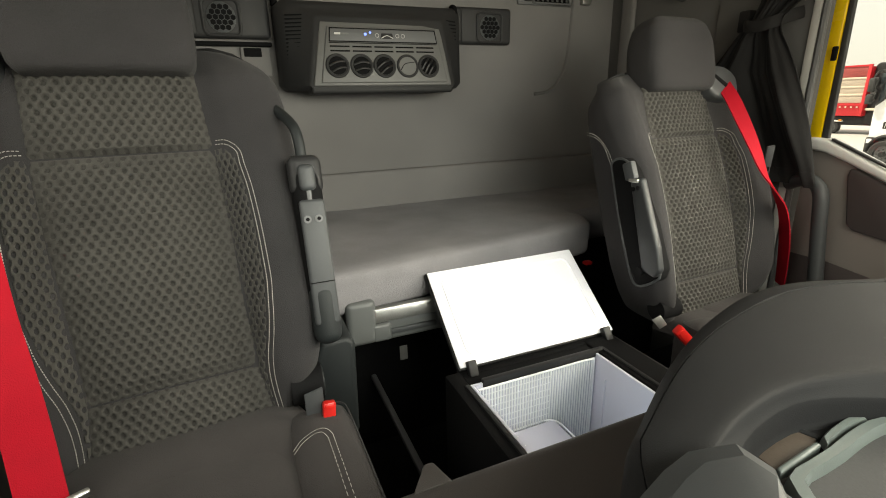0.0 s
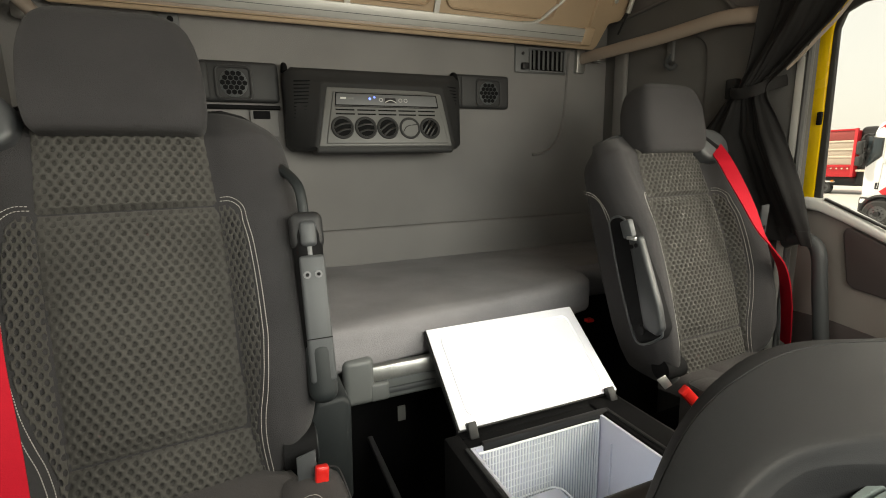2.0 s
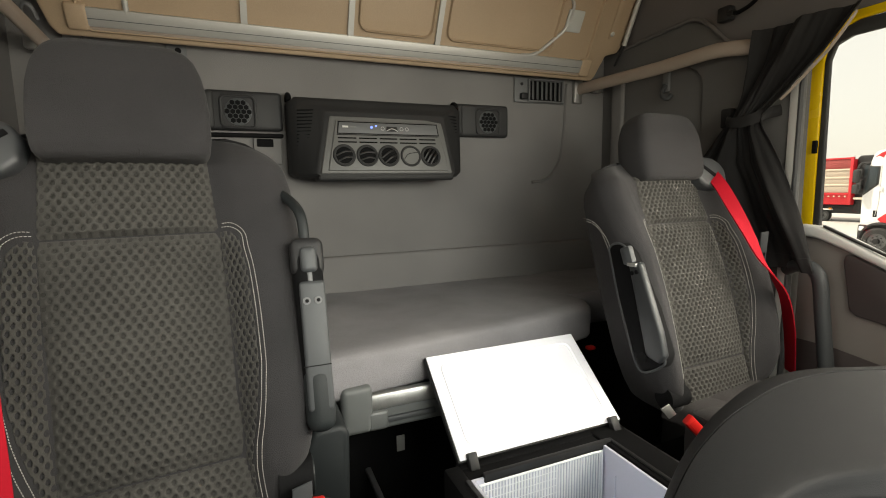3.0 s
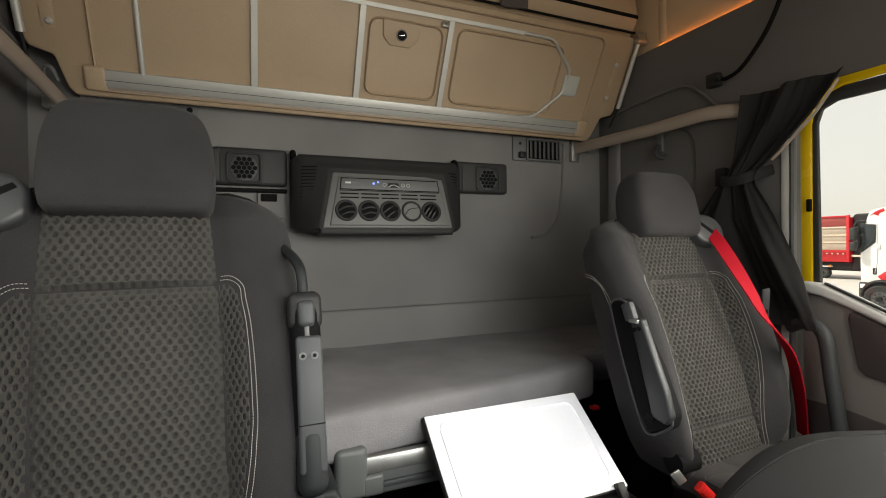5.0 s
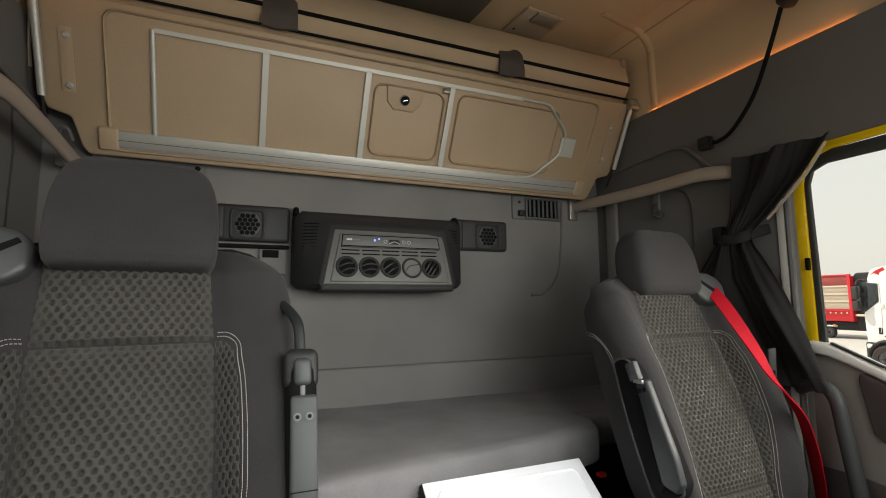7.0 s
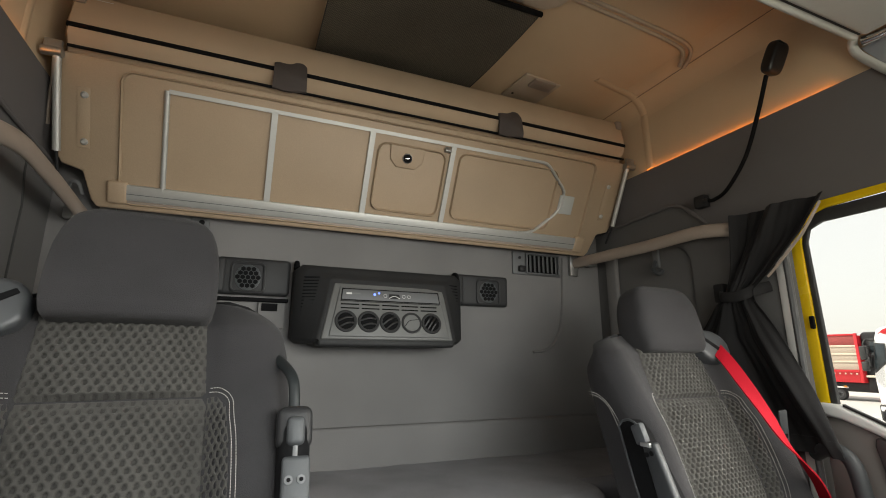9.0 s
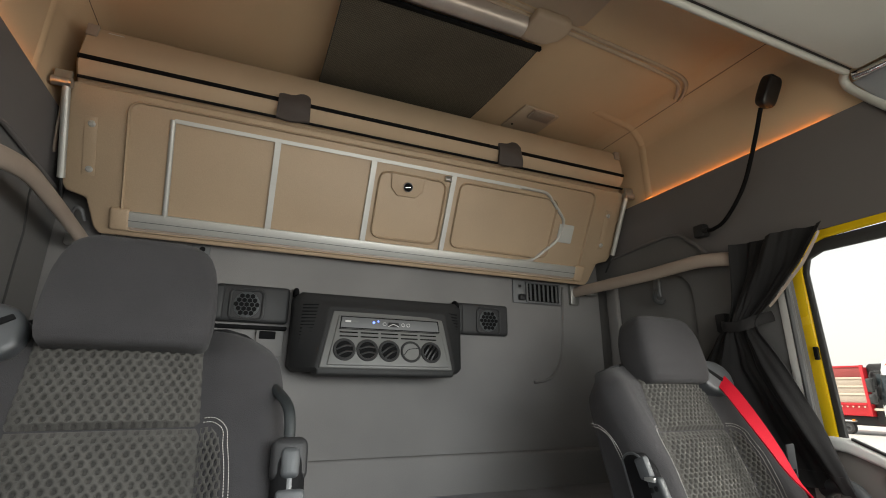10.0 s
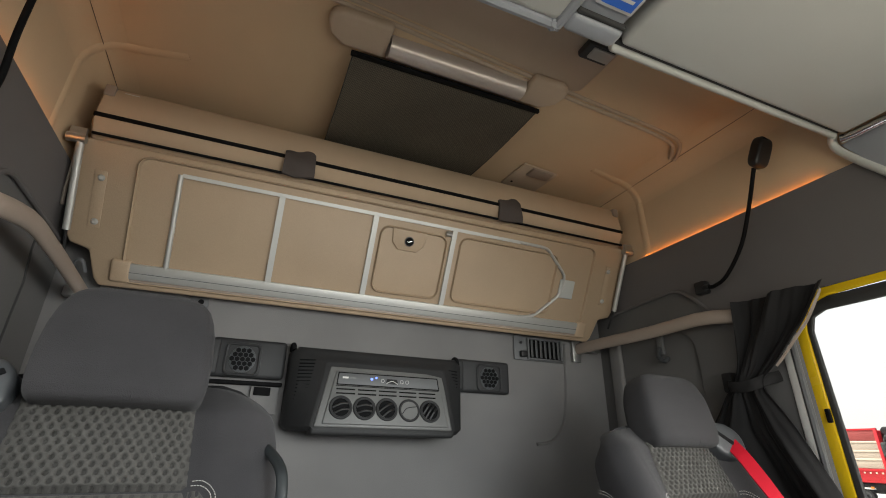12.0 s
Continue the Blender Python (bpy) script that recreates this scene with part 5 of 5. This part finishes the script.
part("blind", grid(lambda i, j: (lerp(-0.303 - 0.006 * j, 0.303 - 0.045 * j, i), lerp(-0.625, -0.05, j), H - 0.042 - 0.012 * math.sin(math.pi * j) + 0.0025 * math.sin(9 * i + 6 * j) * j), 24, 30, (0, 0, 0.0015)), "net", hb, "dark translucent mesh blind", 60)
for i in (0, 1):
    part("blind_hem", tube([(lerp(-0.303 - 0.006 * j, 0.303 - 0.045 * j, i), lerp(-0.625, -0.05, j), H - 0.042 - 0.012 * math.sin(math.pi * j)) for j in np.linspace(0, 1, 14)], 0.0016, 6), "rubber", hb)
part("pull_bar", box(-0.31, 0.308, -0.634, -0.622, H - 0.05, H - 0.036, 0.002), "black", hb)
for q in (-0.011, 0.011):
    solo("ceiling_rib", tube(spline([(-0.95, -0.775 + q, H - 0.001), (-0.43, -0.758 + q, H - 0.001), (0.07, -0.716 + q, H - 0.001), (0.54, -0.683 + q, H - 0.001), (0.79 - q, -0.664 + q, H - 0.002), (0.89 - q, -0.646 + q * 0.8, H - 0.005), (0.93 - q, -0.612 + q * 0.4, H - 0.014), (0.945 - q, -0.58, H - 0.022)], 10), 0.007, 10), "taupe", "taupe moulded double ceiling rib", "trim", kind="structure")
fp = [(-0.93, -1.14), (-0.93, -0.80), (-0.43, -0.785), (0.07, -0.744), (0.38, -0.716), (0.4, -0.73), (0.408, -0.9), (0.412, -1.14)]
solo("ceiling_front_panel", prism([(x, y, H + 0.002) for x, y in fp], (0, 0, -0.008), 0.003), "taupe", "taupe front panel of the cab ceiling", "trim", kind="structure")
for q in (-1, 1):
    solo("ceiling_seam", tube([(q * 0.957, -0.06, H - 0.02), (q * 0.957, -1.08, H - 0.02)], 0.001, 6), "strap", "dark joint between ceiling and side lining", "trim", kind="structure")
    # rounded inner corner between rear and side lining
    bm = grid(lambda i, j: (q * (W - 0.13 + 0.13 * math.sin(j * math.pi / 2)), -0.13 + 0.13 * math.cos(j * math.pi / 2), lerp(1.78, H, i)), 2, 8)
    solo("corner_cove", bm, "tan", "rounded tan corner lining", "trim", kind="structure")
    st = solo("trim_light", box(q * 0.9915, q * 0.9985, -1.0, -0.32, 1.7693, 1.7713, 0), "amber", "thin amber light strip behind the trim edge", "light", "trim lights")
for q in (-1, 1):
    fold = [(q * x, y, H + 0.0365) for x, y in ((0.74, -0.37), (0.84, -0.35))]
    fold += [(q * (W - 0.10 + 0.1355 * math.sin(a)), -0.34, H - 0.10 + 0.1355 * math.cos(a)) for a in np.linspace(0.1, math.pi / 2, 8)] + [(q * (W + 0.0355), -0.345, 1.78)]
    solo("ceiling_fold", tube(spline(fold, 4), 0.04, 24), "tan", "soft moulded fold in the tan lining", "trim", kind="structure")
cl = thing("ceiling_lamp", (0.33, -0.89, H), "small dark ceiling lamp with clear lens", "lamp")
part("lamp_body", box(0.29, 0.385, -0.91, -0.855, H - 0.026, H - 0.002, 0.006), "rubber", cl)
part("lens", box(0.31, 0.38, -0.905, -0.868, H - 0.033, H - 0.025, 0.003), "alu", cl, "clear faceted lens")
pt_ = thing("ceiling_plate", (0.53, -0.25, H), "grey-tan cover plate with a switch on the ceiling", "cover plate")
part("plate", box(-0.085, 0.085, -0.085, 0.085, -0.01, 0, 0.004, m=pose(0.535, -0.215, H - 0.002, 0, 0, 6)), "taupe", pt_)
part("rocker", box(-0.05, 0.05, -0.028, 0.028, -0.012, 0, 0.004, m=pose(0.55, -0.275, H - 0.012, 0, 0, 3)), "rail", pt_, "grey rocker switch")
part("hole", cyl((0.475, -0.175, H - 0.0135), (0.475, -0.175, H - 0.0115), 0.005, 10), "black", pt_)
lk = thing("overhead_locker", (0.5, -1.4, 1.85), "pale grey overhead locker above the windscreen", "locker")
part("locker_body", box(0.185, 0.945, -1.95, -1.098, 1.838, H, 0.012, 3), "locker", lk)
part("rim", box(0.175, 0.955, -1.088, -1.07, 1.842, 1.866, 0.008, 3), "locker", lk, "grey rim of the locker")
part("rim_gap", box(0.18, 0.95, -1.099, -1.087, 1.852, H, 0.002), "rubber", lk, "dark joint at the locker rim")
part("side_rim", tube(spline([(0.945, -1.078, 1.85), (0.962, -1.066, 1.842), (0.972, -1.068, 1.818), (0.974, -1.10, 1.766), (0.974, -1.143, 1.706), (0.976, -1.25, 1.56)]), 0.011, 10), "locker", lk, "pale rim at the locker side")
part("side_cheek", prism([(0.974, -1.075, 1.83), (0.974, -1.143, 1.71), (0.976, -1.25, 1.565), (0.976, -1.6, 1.56), (0.974, -1.6, 1.83)], (0.008, 0, 0), 0.002), "unit", lk, "grey cheek below the locker")
part("latch", tube([(0.957, -1.09, 1.836), (0.959, -1.12, 1.832), (0.962, -1.245, 1.832)], 0.0125, 14), "chrome", lk, "rounded chrome latch strip")
lk2 = thing("overhead_console", (-0.4, -1.4, 1.85), "grey overhead console above the windscreen", "locker")
part("console_body", box(-0.97, 0.035, -1.95, -1.085, 1.842, H, 0.02, 3), "locker", lk2)
part("rim", tube(spline([(-0.97, -1.08, 1.85), (-0.05, -1.08, 1.85), (0.02, -1.084, 1.85), (0.038, -1.11, 1.85), (0.04, -1.5, 1.85)], 6), 0.012, 8), "unit", lk2)
un = thing("roof_unit", (0.11, -1.3, 1.85), "grey roof unit with a blue and white label", "roof unit")
part("unit_body", box(0.05, 0.165, -1.6, -1.115, 1.85, H, 0.01, 3), "unit", un)
part("unit_corner", box(0.045, 0.174, -1.128, -1.08, 1.836, 1.885, 0.014, 4), "unit", un)
part("corner_joint", box(0.05, 0.168, -1.136, -1.127, 1.84, 1.89, 0.002), "rubber", un, "dark joint")
part("label_plate", box(0.07, 0.158, -1.33, -1.158, 1.844, 1.85, 0.002), "pale", un, "white label plate")
part("label_face", box(0.078, 0.15, -1.32, -1.166, 1.842, 1.8445, 0), "blue", un, "blue label field")
for k in range(3):
    part("label_bar", box(0.088, 0.14, -1.19 - 0.03 * k, -1.183 - 0.03 * k, 1.8412, 1.8422, 0), "pale", un)

# ---- right side wall fittings ----
for q in (-1, 1):
    if q > 0:
        solo("wall_column", box(q * 0.978, q * 1.0, -0.135, -0.07, 0.70, 1.50, 0.012, 3), "wall", "grey moulded column near the cab corner", "trim", kind="structure")
    edge = [(-0.80, 0.40), (-0.80, 1.46), (-0.415, 1.46), (-0.435, 1.437), (-0.46, 1.422), (-0.478, 1.40), (-0.487, 1.37), (-0.489, 1.32), (-0.488, 1.18), (-0.48, 0.40)]
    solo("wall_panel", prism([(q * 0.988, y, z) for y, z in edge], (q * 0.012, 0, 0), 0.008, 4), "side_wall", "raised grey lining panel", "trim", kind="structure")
    solo("wall_ledge", tube([(q * 0.991, y, trim_low(y) + 0.002) for y in np.linspace(-0.62, -0.08, 40)], 0.007, 8), "trim", "moulded edge of the side trim", "trim", kind="structure")
solo("wall_seam", tube([(-0.9985, -0.199, 1.56), (-0.9985, -0.198, 1.503), (-0.9985, -0.174, 1.418), (-0.9985, -0.178, 1.33), (-0.9985, -0.18, 0.8)], 0.003, 6), "rubber", "dark joint in the side wall lining", "trim", kind="structure")
hk = thing("coat_hook", (0.99, -0.29, 1.4), "grey plastic coat hook on the side wall", "hook")
part("hook_plate", box(0.988, 0.9995, -0.352, -0.322, 1.375, 1.445, 0.005, 3), "plastic", hk)
part("hook_arm", tube(spline([(0.988, -0.335, 1.40), (0.97, -0.34, 1.375), (0.962, -0.35, 1.358), (0.97, -0.365, 1.348), (0.982, -0.372, 1.36)]), 0.008, 8), "arm", hk)
tr = thing("wire_hook", (0.99, -0.265, 1.29), "black triangular wire hook behind the headrest", "hook")
part("wire", tube([(0.985, -0.285, 1.27), (0.975, -0.265, 1.305), (0.985, -0.245, 1.27), (0.985, -0.285, 1.27)], 0.004, 8), "black", tr)
solo("door_pillar", box(0.982, 1.0, -0.798, -0.772, 0.4, 1.47, 0.006), "pale", "pale pillar lining beside the door", "pillar", kind="structure")
solo("door_seal", tube([(0.988, -0.803, 0.3), (0.988, -0.803, 1.40), (0.988, -0.815, 1.47)], 0.009, 8), "plastic", "dark grey rubber door seal", "trim", kind="structure")

# ---- door and curtain ----
dr = thing("door", (1.02, -1.25, 0.5), "truck door with yellow painted window frame", "door")
bm = prism([(1.0, -0.82, 0.05), (1.0, -0.82, 0.915), (1.0, -0.9, 0.895), (1.0, -1.02, 0.838), (1.0, -1.68, 0.55), (1.0, -1.68, 0.05)], (0.06, 0, 0), 0.006)
part("door_panel", bm, "door", dr, "brown-grey door panel")
part("lower_trim", prism([(0.996, -0.82, 0.05), (0.996, -0.82, 0.597), (0.996, -0.93, 0.596), (0.996, -1.68, 0.50), (0.996, -1.68, 0.05)], (0.006, 0, 0), 0.003), "pocket", dr, "dark brown lower door trim")
part("sill", prism([(0.982, -0.822, 0.928), (0.982, -0.87, 0.924), (0.982, -0.93, 0.897), (0.982, -1.014, 0.856), (0.982, -1.68, 0.56), (0.982, -1.68, 0.52), (0.982, -1.019, 0.828), (0.982, -0.932, 0.866), (0.982, -0.87, 0.89), (0.982, -0.822, 0.895)], (0.06, 0, 0), 0.01, 4), "sill", dr, "pale window sill")
part("sill_slot", prism([(0.988, -0.88, 0.921), (1.0, -0.88, 0.921), (1.0, -1.6, 0.597), (0.988, -1.6, 0.597)], (0, 0, 0.006), 0.001), "rubber", dr, "dark demister slot in the sill")
part("outer_sill", prism([(1.04, -0.876, 0.905), (1.04, -1.016, 0.848), (1.04, -1.68, 0.55), (1.04, -1.68, 0.51), (1.04, -1.016, 0.82), (1.04, -0.876, 0.87)], (0.02, 0, 0), 0.003), "pale", dr, "bright outer sill strip")
part("frame_rear", prism([(1.0, -0.816, 0.9), (1.0, -0.845, 0.9), (1.0, -0.842, 1.36), (1.0, -0.85, 1.405), (1.0, -0.875, 1.434), (1.0, -0.915, 1.446), (1.0, -1.06, 1.450), (1.0, -1.66, 1.455), (1.0, -1.66, 1.478), (1.0, -0.91, 1.472), (1.0, -0.85, 1.455), (1.0, -0.822, 1.42), (1.0, -0.813, 1.36)], (0.012, 0, 0), 0.004), "yellow", dr, "yellow painted window frame")
part("window_seal", prism([(1.004, -0.845, 0.9), (1.004, -0.863, 0.9), (1.004, -0.854, 1.36), (1.004, -0.866, 1.397), (1.004, -0.90, 1.411), (1.004, -1.66, 1.413), (1.004, -1.66, 1.455), (1.004, -0.915, 1.446), (1.004, -0.875, 1.434), (1.004, -0.85, 1.405), (1.004, -0.842, 1.36)], (0.014, 0, 0), 0.003), "rubber", dr, "dark grey window seal")
part("striker", box(0.99, 1.0, -0.846, -0.834, 1.12, 1.155, 0.003), "black", dr, "black latch striker")
part("door_pocket", prism([(0.99, -0.954, 0.71), (0.99, -0.932, 0.835), (0.99, -0.936, 0.853), (0.99, -0.948, 0.855), (0.99, -1.02, 0.822), (0.99, -1.6, 0.565), (0.99, -1.6, 0.52), (0.99, -1.05, 0.685), (0.99, -0.97, 0.696)], (0.012, 0, 0), 0.005, 3), "pocket", dr, "dark brown door pocket")
gl = part("pane", box(1.022, 1.026, -1.66, -0.85, 0.50, 1.45, 0), "glass", dr, "clear door glass")
gl.visible_shadow = False
part("door_handle_bar", tube(spline([(0.985, -0.80, 0.795), (0.968, -0.835, 0.812), (0.955, -0.868, 0.816), (0.952, -0.892, 0.804), (0.95, -0.906, 0.775), (0.95, -0.916, 0.70), (0.95, -0.935, 0.56), (0.952, -0.95, 0.44)]), 0.018, 14), "arm", dr, "grey grab bar")

cu = thing("curtain", (0.95, -0.75, 0.8), "charcoal curtain tied back beside the door", "curtain")
CZ = (0.80, 0.94, 1.107, 1.20, 1.235, 1.30, 1.376, 1.475)
CL = (-0.62, -0.545, -0.51, -0.59, -0.63, -0.65, -0.675, -0.70)
CR = (-0.895, -0.85, -0.785, -0.74, -0.735, -0.80, -0.875, -0.945)


def curt(i, j):
    z = lerp(0.80, 1.475, j) + (0.02 * i if j == 0 else 0)
    tight = curve1(z, (0.8, 1.0, 1.2, 1.235, 1.3, 1.475), (1.0, 0.85, 0.35, 0.3, 0.5, 0.8))
    fold = 0.022 * math.sin(i * 11 + 1.8 * math.sin(j * 4)) * tight + 0.007 * math.sin(i * 26 + 5 * j) * (0.4 + 0.6 * tight) + 0.0045 * noise.noise(Vector((i * 9, j * 7, 3.1))) + 0.002 * math.sin(i * 61 + 11 * j)
    return (0.945 + fold - 0.012 * math.exp(-((z - 1.22) / 0.05) ** 2), lerp(curve1(z, CZ, CL), curve1(z, CZ, CR), i) + 0.006 * math.sin(7 * j + 5 * i), z)


part("cloth", grid(curt, 90, 60, (0.003, 0, 0)), "curtain", cu, "gathered charcoal cloth", 60)
part("lining_edge", grid(lambda i, j: Vector(curt(1.0, lerp(0.70, 0.97, j))) + Vector((0.006 + 0.006 * i, -0.0035 * i * math.sin(math.pi * j) ** 0.5 - 0.001, -0.004 * i)), 3, 20, (0.001, 0, 0)), "rail", cu, "grey curtain lining edge", 60)
part("hem", grid(lambda i, j: Vector(curt(i, lerp(0.002, 0.06, j))) + Vector((-0.004, 0, 0)), 60, 4, (0.002, 0, 0)), "curtain", cu, "turned-up curtain hem", 60)
band = [(0.985, -0.61, 1.24), (0.94, -0.622, 1.232), (0.912, -0.65, 1.224), (0.906, -0.685, 1.22), (0.912, -0.715, 1.225), (0.94, -0.738, 1.238), (0.985, -0.75, 1.25)]
part("tieback", tube(spline(band), 0.016, 10, flat=0.28), "curtain", cu, "charcoal tie-back band")
part("tieback_tab", box(0.955, 0.985, -0.62, -0.585, 1.215, 1.275, 0.006), "curtain", cu)

# ---- outside ----
G = -1.35
solo("ground", box(-300, 300, -300, 300, G - 0.5, G, 0), "concrete", "pale sunlit concrete yard", "ground", kind="structure")


def wheel(x, y, z, r, w, parent):
    prof = [(r * 0.6, -w / 2), (r * 0.9, -w / 2), (r, -w / 2 + 0.05), (r, w / 2 - 0.05), (r * 0.9, w / 2), (r * 0.6, w / 2)]
    turn = [[Vector((x + o, y + q * math.cos(a), z + q * math.sin(a))) for q, o in prof] for a in np.linspace(0, 2 * math.pi, 37)[:-1]]
    t = part("tyre", loft(turn + turn[:1], cap=False), "tyre", parent)
    part("rim", cyl((x - w / 2 + 0.04, y, z), (x + w / 2 - 0.04, y, z), r * 0.61, 28), "plastic", t)
    part("hub", cyl((x - w / 2 - 0.05, y, z), (x - w / 2 + 0.05, y, z), r * 0.2, 14), "dark", t)
    for k in range(8):
        a = math.pi / 4 * k
        part("wheel_nut", cyl((x - w / 2 + 0.01, y + r * 0.36 * math.cos(a), z + r * 0.36 * math.sin(a)), (x - w / 2 + 0.05, y + r * 0.36 * math.cos(a), z + r * 0.36 * math.sin(a)), r * 0.05, 8), "tyre", t)


tk = thing("dump_truck", (33, 18, G), "red dump truck with beige side boards parked outside", "truck")
DX, DY = 31.8, 14.3
body = part("tipper_body", box(DX + 0.05, DX + 2.4, DY, 21.0, -0.33, 2.3, 0.04), "truck_red", tk, "red tipper body")
part("top_panel", box(DX, DX + 0.05, DY + 0.14, 21.0, 1.78, 2.3, 0.01), "truck_dark_red", body, "dull red upper side panel")
for z0, z1 in ((0.38, 0.78), (0.86, 1.2), (1.3, 1.66)):
    part("side_board", box(DX + 0.01, DX + 0.05, DY + 0.14, 21.0, z0, z1, 0.01), "truck_beige", body, "beige side board")
for z in (0.78, 1.2, 1.66):
    part("board_rail", box(DX - 0.03, DX + 0.05, DY + 0.1, 21.0, z, z + 0.1, 0.015), "truck_cream", body, "cream rail between the boards")
part("corner_post", box(DX - 0.05, DX + 0.1, DY, DY + 0.15, -0.33, 2.42, 0.02), "truck_red", body)
part("top_rail", box(DX - 0.04, DX + 0.06, DY, 21.0, 2.3, 2.4, 0.02), "truck_red", body)
part("lower_rail", box(DX - 0.05, DX + 0.06, DY + 0.15, 21.0, 0.24, 0.36, 0.02), "truck_red", body)
for k in range(9):
    part("hinge_pin", box(DX - 0.06, DX - 0.02, DY + 0.25 + 0.28 * k, DY + 0.33 + 0.28 * k, 0.12, 0.2, 0.01), "truck_cream", body)
part("chassis", box(DX + 0.3, DX + 2.1, DY - 0.7, 21.0, -0.85, -0.36, 0.03), "dark", tk)
part("mud_guard", box(DX + 0.1, DX + 0.7, DY + 1.0, DY + 2.0, -0.66, -0.58, 0.03), "truck_white", tk, "pale mudguard")
part("marker_lamp", box(DX + 0.02, DX + 0.08, DY + 0.95, DY + 1.1, -0.62, -0.52, 0.01), "amber_lens", tk, "orange marker lamp")
cab = part("cab", prism([(DX + 0.2, DY - 0.05, -0.75), (DX + 0.2, DY - 0.05, 2.35), (DX + 0.2, DY - 0.2, 2.48), (DX + 0.2, DY - 1.3, 2.48), (DX + 0.2, DY - 2.1, 1.3), (DX + 0.2, DY - 2.2, -0.75)], (2.1, 0, 0), 0.06), "dark", tk, "dark truck cab")
part("cab_window", prism([(DX + 0.17, DY - 0.45, 1.2), (DX + 0.17, DY - 0.45, 2.1), (DX + 0.17, DY - 1.25, 2.1), (DX + 0.17, DY - 1.7, 1.2)], (0.06, 0, 0), 0.01), "dark_glass", cab, "dark cab window")
for z0, z1 in ((1.3, 1.72), (0.55, 1.1)):
    part("mirror", box(DX - 0.1, DX + 0.1, DY - 0.45, DY - 0.2, z0, z1, 0.04, 3), "rubber", cab, "black wing mirror")
part("step", box(DX + 0.05, DX + 0.3, DY - 0.6, DY - 0.05, -0.02, 0.1, 0.03), "truck_cream", cab)
for y in (15.75, 17.2, 18.4):
    wheel(DX + 0.3, y, G + 0.36, 0.36, 0.3, tk)

tw = thing("white_truck", (19.5, 6.0, G), "white truck cab with red markings parked outside", "truck")
WX = 18.5
cab = part("cab", prism([(WX, 7.42, -0.45), (WX, 7.44, 0.45), (WX, 7.38, 1.1), (WX, 7.31, 1.55), (WX, 7.2, 1.9), (WX, 7.1, 2.0), (WX, 6.75, 2.06), (WX, 5.2, 2.3), (WX, 5.2, -0.45)], (2.2, 0, 0), 0.09, 4), "truck_white", tw, "white cab body")
part("sun_visor", box(WX - 0.05, WX + 2.2, 7.26, 7.46, 1.56, 1.66, 0.03), "rubber", cab, "dark sun visor")
fr_ = part("window_frame", prism([(WX - 0.015, 7.29, 1.53), (WX - 0.015, 6.99, 1.5), (WX - 0.015, 7.0, 0.92), (WX - 0.015, 7.39, 0.56), (WX - 0.015, 7.4, 0.75)], (0.03, 0, 0), 0.008), "rubber", cab, "black window frame")
part("side_window", prism([(WX - 0.022, 7.25, 1.49), (WX - 0.022, 7.03, 1.46), (WX - 0.022, 7.04, 0.97), (WX - 0.022, 7.34, 0.65), (WX - 0.022, 7.36, 0.8)], (0.02, 0, 0), 0.004), "dark_glass", fr_, "dark side window")
part("roof_marking", prism([(WX - 0.006, 7.17, 1.78), (WX - 0.006, 7.02, 1.92), (WX - 0.006, 6.8, 2.03), (WX - 0.006, 6.76, 1.93), (WX - 0.006, 6.9, 1.86), (WX - 0.006, 6.93, 1.77), (WX - 0.006, 7.06, 1.84)], (0.02, 0, 0), 0.002), "truck_red", cab, "red roof marking")
part("sill_marking", prism([(WX - 0.006, 6.95, -0.2), (WX - 0.006, 6.74, -0.02), (WX - 0.006, 6.3, 0.05), (WX - 0.006, 6.3, -0.42), (WX - 0.006, 6.74, -0.42)], (0.02, 0, 0), 0.002), "truck_red", cab, "red sill marking")
part("door_joint", tube([(WX - 0.004, 6.96, 1.55), (WX - 0.004, 6.96, 0.3), (WX - 0.004, 7.02, -0.1)], 0.012, 6), "sill", cab)
part("door_handle", box(WX - 0.03, WX + 0.02, 6.87, 6.97, 0.69, 0.84, 0.02), "sill", cab, "pale door handle recess")
part("air_vent", box(WX - 0.012, WX + 0.02, 6.97, 7.08, -0.14, 0.08, 0.04, 3), "dark", cab, "dark oval air vent")
part("bumper", box(WX - 0.04, WX + 2.2, 7.2, 7.46, -1.05, -0.4, 0.07, 3), "rubber", tw, "dark bumper")
part("headlamp", box(WX - 0.05, WX + 0.2, 7.25, 7.42, -0.62, -0.45, 0.04, 3), "truck_white", tw, "clear headlamp")
ma = part("mirror_arm", tube(spline([(WX + 0.02, 7.32, 1.58), (WX - 0.12, 7.45, 1.62), (WX - 0.18, 7.52, 1.45)]), 0.025, 8), "rubber", tw)
for z0, z1 in ((0.98, 1.42), (0.62, 0.93)):
    part("mirror", box(WX - 0.26, WX - 0.1, 7.44, 7.62, z0, z1, 0.05, 3), "rubber", ma, "black wing mirror")
ring = [(WX - 0.02, 6.84 + 0.52 * math.cos(a), -0.88 + 0.52 * math.sin(a)) for a in np.linspace(0.05, math.pi - 0.05, 24)]
part("wheel_arch", tube(ring, 0.06, 8), "dark", tw, "dark wheel arch")
part("wheel_well", cyl((WX + 0.0, 6.84, -0.88), (WX + 0.6, 6.84, -0.88), 0.5, 32), "dark", tw)
wheel(WX, 6.84, G + 0.43, 0.43, 0.34, tw)
